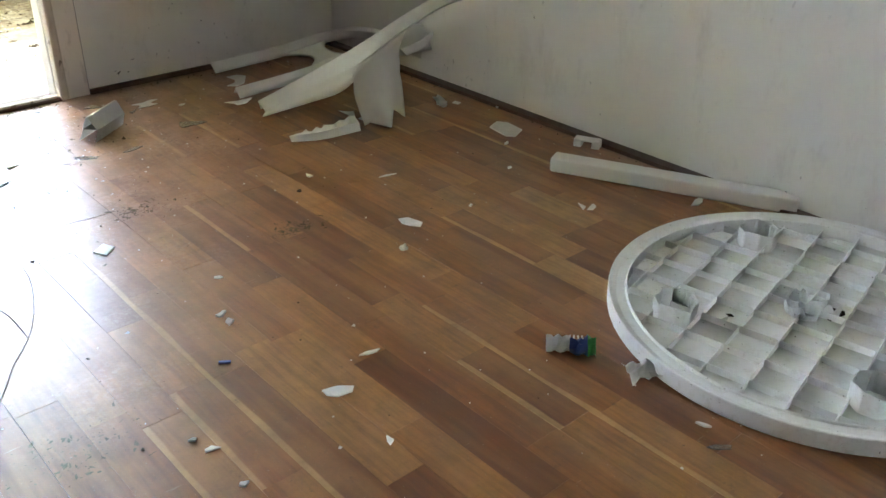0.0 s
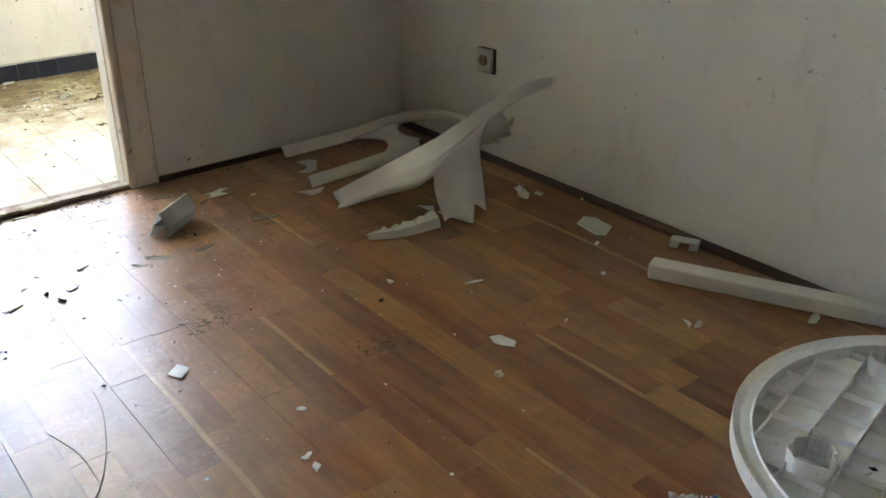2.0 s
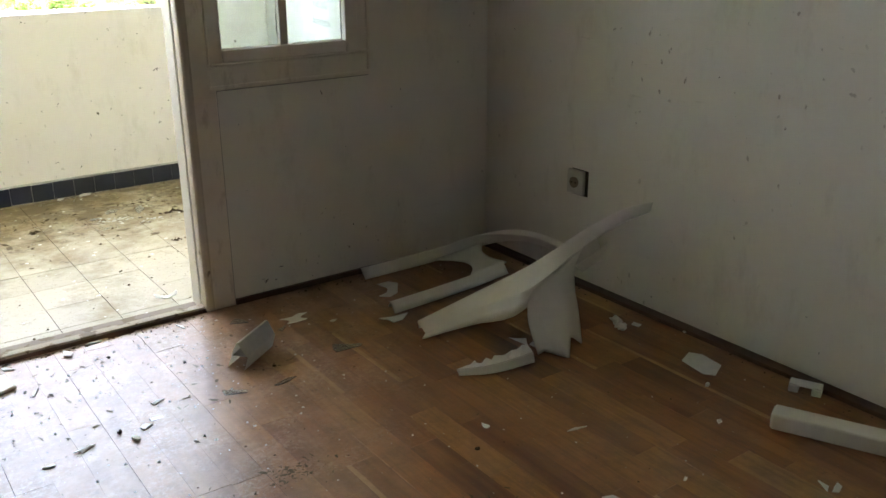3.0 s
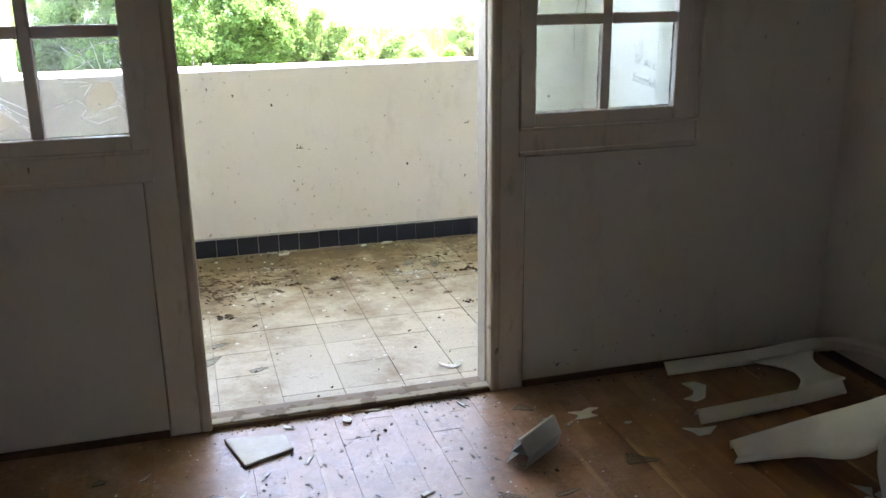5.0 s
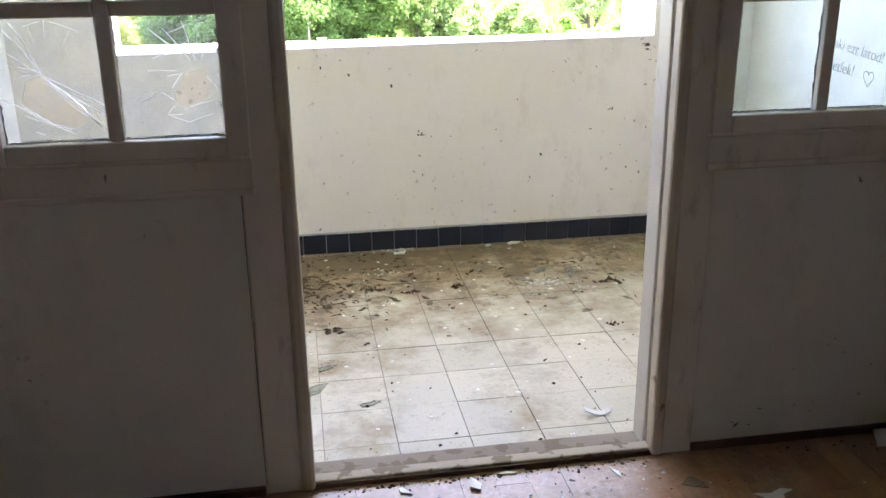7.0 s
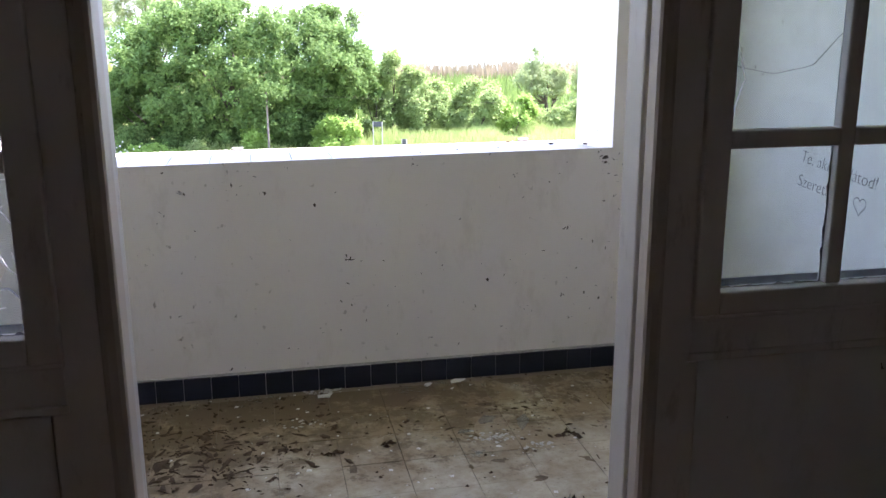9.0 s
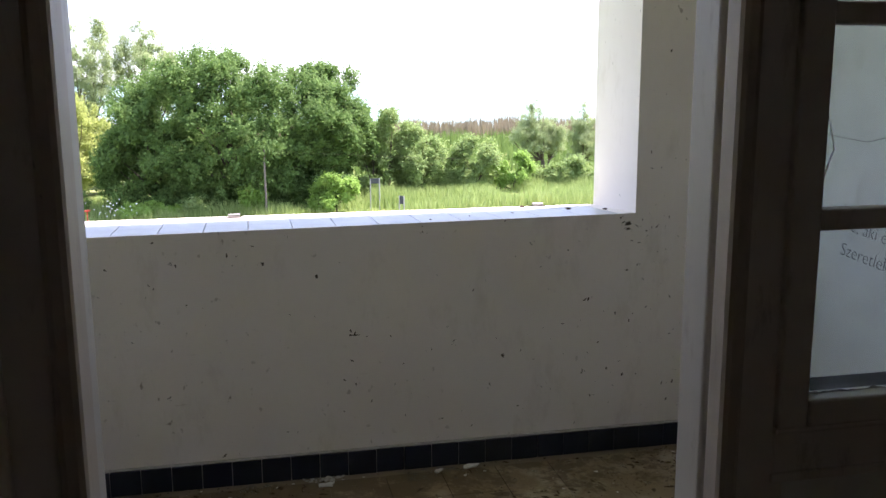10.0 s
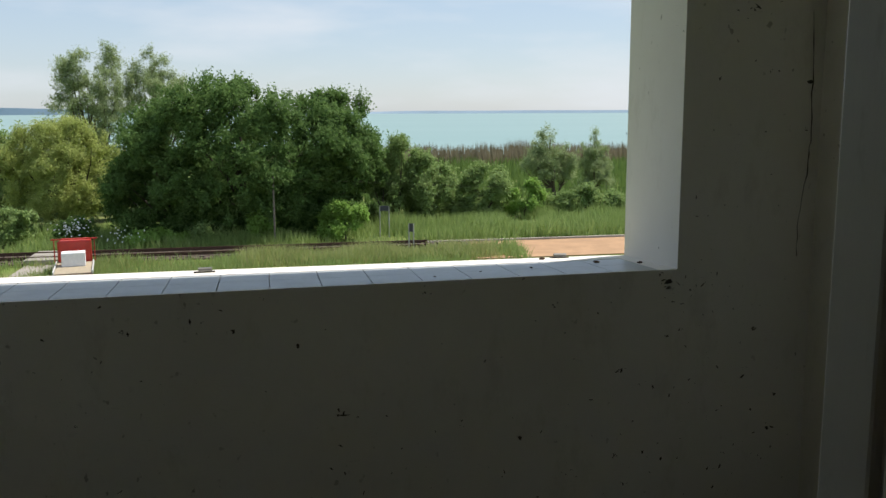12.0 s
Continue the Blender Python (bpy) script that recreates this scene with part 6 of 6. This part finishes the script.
fitting(0.155, 5.90, 5)
fitting(1.375, 5.925, -10)

for x, y, r, n in ((1.00, 4.95, 0.05, 90), (0.907, 4.846, 0.035, 60), (1.119, 4.856, 0.035, 50), (0.446, 5.488, 0.03, 70), (0.764, 5.434, 0.04, 60), (0.911, 5.474, 0.05, 80), (0.19, 5.46, 0.03, 40), (0.35, 5.20, 0.04, 30)):
    scatter("glass_crumbs", "heap of crumbled pale glass and putty on the balcony tiles", n, lambda q: (x + q.gauss(0, r), min(5.50, y + q.gauss(0, r * 0.45)), BAL_Z + 0.001), 0.004, 0.026, PUTTY if n % 20 else SHARD, int(x * 1000), 0.22)
splashes("leaf_litter", "dark rotted leaf mats on the balcony tiles", 46, lambda q: (q.gauss(0.02, 0.13), q.gauss(4.93, 0.10), BAL_Z + 0.001), (1, 0, 0), (0, 1, 0), (0, 0, 1), 0.03, 0.13, EARTH, 71, 2.5)
splashes("leaf_litter", "brown damp stains of leaf rot on the balcony tiles", 40, lambda q: (q.uniform(0.2, 1.5), 5.3 - abs(q.gauss(0, 0.28)), BAL_Z + 0.0008), (1, 0, 0), (0, 1, 0), (0, 0, 1), 0.03, 0.10, LITTER, 72, 0.4)

# ---- pieces of the floors and sills ----
PLANK_CACHE = {}


def plank_mesh(length, width):
    """One parquet strip; strips of one size share a mesh."""
    key = (round(length, 2), width)
    if key not in PLANK_CACHE:
        bm = bmesh.new()
        box(bm, 0.0, width, 0.0, key[0] - 0.0006, -0.012, 0.0)
        PLANK_CACHE[key] = mesh_of("plank", bm, PARQUET)
    return PLANK_CACHE[key]


STRIP, LENS, FLOOR_END = 0.088, (0.30, 0.36, 0.42, 0.48, 0.54), 3.59
rng = random.Random(77)
cells = []
x, col = 0.374 - STRIP * 22, 0
while x < RIGHT_X:
    y = BACK_Y - rng.uniform(0, 0.4)
    while y < FLOOR_END - 0.03:
        L = min(rng.choice(LENS), FLOOR_END - y)
        cells.append((x, y, L, col))
        y += L
    x += STRIP
    col += 1
near = [c for c in cells if c[0] > -0.62 and c[1] > 0.55]
rest = [c for c in cells if not (c[0] > -0.62 and c[1] > 0.55)]
for x, y, L, col in near[:420]:
    o = new("plank", plank_mesh(L, STRIP - (0.0010 if col % 3 == 0 else 0.0002)))
    o.parent, o.location = floor_base, (x, y, rng.uniform(-0.0004, 0.0004))
bm_v, bm_f = [], []
for x, y, L, col in rest + near[420:]:
    k = len(bm_v)
    a, b, c, d = x, x + STRIP - 0.0008, y, y + L - 0.0008
    bm_v += [(a, c, 0), (b, c, 0), (b, d, 0), (a, d, 0), (a, c, -0.012), (b, c, -0.012), (b, d, -0.012), (a, d, -0.012)]
    bm_f += [(k, k + 1, k + 2, k + 3), (k, k + 4, k + 5, k + 1), (k + 1, k + 5, k + 6, k + 2), (k + 2, k + 6, k + 7, k + 3), (k + 3, k + 7, k + 4, k)]
me = bpy.data.meshes.new("planks")
me.from_pydata(bm_v, [], bm_f)
me.materials.append(PARQUET)
o = tagged(new("plank_field", me), kind="stuff")
o.parent = floor_base


def tile_mesh(w, d, h, material, gap, bev):
    bm = bmesh.new()
    box(bm, 0, w - gap, 0, d - gap, 0, h, bev)
    return mesh_of("tile", bm, material)


TP = 0.206
rng = random.Random(8)
t_mesh = tile_mesh(TP, TP, 0.014, TILE, 0.0019, 0.0008)
i0, i1 = math.floor((BAL_L - 0.246) / TP), math.ceil((BAL_R - 0.246) / TP)
for i in range(i0, i1):
    for j in range(-2, 8):
        x, y = 0.246 + i * TP, 4.026 + j * TP
        if y + TP > PAR_Y0 + 0.09 or y < 3.4:
            continue
        o = new("tile", t_mesh)
        o.parent = bal_floor
        o.matrix_basis = pose(x, y, BAL_Z - 0.014 + rng.uniform(-0.0006, 0.0006), rng.uniform(-0.15, 0.15), rng.uniform(-0.15, 0.15), 0)

skirt = tagged(new("tile_skirting"), "navy glazed tile skirting at the foot of the balcony walls", "skirting", kind="structure")
s_mesh = tile_mesh(0.1035, 0.012, 0.088, NAVY, 0.002, 0.0015)
for i in range(-12, 21):
    o = new("tile", s_mesh)
    o.parent = skirt
    o.matrix_basis = pose(0.012 + i * 0.1035, PAR_Y0 - 0.0125, BAL_Z - 0.002 + rng.uniform(-0.001, 0.001))
for i in range(0, 17):
    for xx, turn in ((BAL_R - 0.0005, 90), (BAL_L + 0.0125, 90)):
        o = new("tile", s_mesh)
        o.parent = skirt
        o.matrix_basis = pose(xx, 3.73 + i * 0.1035, BAL_Z - 0.002, 0, 0, turn)
bm = bmesh.new()
box(bm, BAL_L, BAL_R, PAR_Y0 - 0.010, PAR_Y0 - 0.0005, 0.058, 0.066, 0.002)
part("mortar_bead", bm, PUTTY, skirt, "rough pale mortar line above the tiles")

sill = tagged(new("tiled_sill"), "pale tiled sill on top of the balcony parapet", "sill", kind="structure")
l_mesh = tile_mesh(0.151, 0.150, 0.010, SILLTILE, 0.0025, 0.0012)
# sunlit band also put into the colour: plaster paler than the bluish tiles
bm = bmesh.new()
for v in box(bm, OPEN_L, 1.568, PAR_Y0 + 0.313, PAR_Y1, 0.80, PAR_Z):
    v.co.z = sill_z(v.co.x, v.co.y) + (0.001 if v.co.z > 0.85 else -0.0095)
part("outer_strip", bm, FACADE, sill, "paler plaster strip laid where the outer sill is sunlit")
for i in range(-8, 9):
    for j in range(2):
        x, y = 0.360 + i * 0.151, PAR_Y0 + 0.012 + j * 0.150
        if x < OPEN_L - 0.02 or x + 0.12 > OPEN_R:
            continue
        z = sill_z(x, y)
        o = new("tile", l_mesh)
        o.parent = sill
        tip = math.degrees(math.atan2(sill_z(x, y + 0.2) - z, 0.2))
        lean = math.degrees(math.atan2(sill_z(x + 0.15, y) - z, 0.15))
        o.matrix_basis = Matrix.Translation((x, y, z - 0.0098)) @ pose(0, 0, 0, tip, -lean, 0)
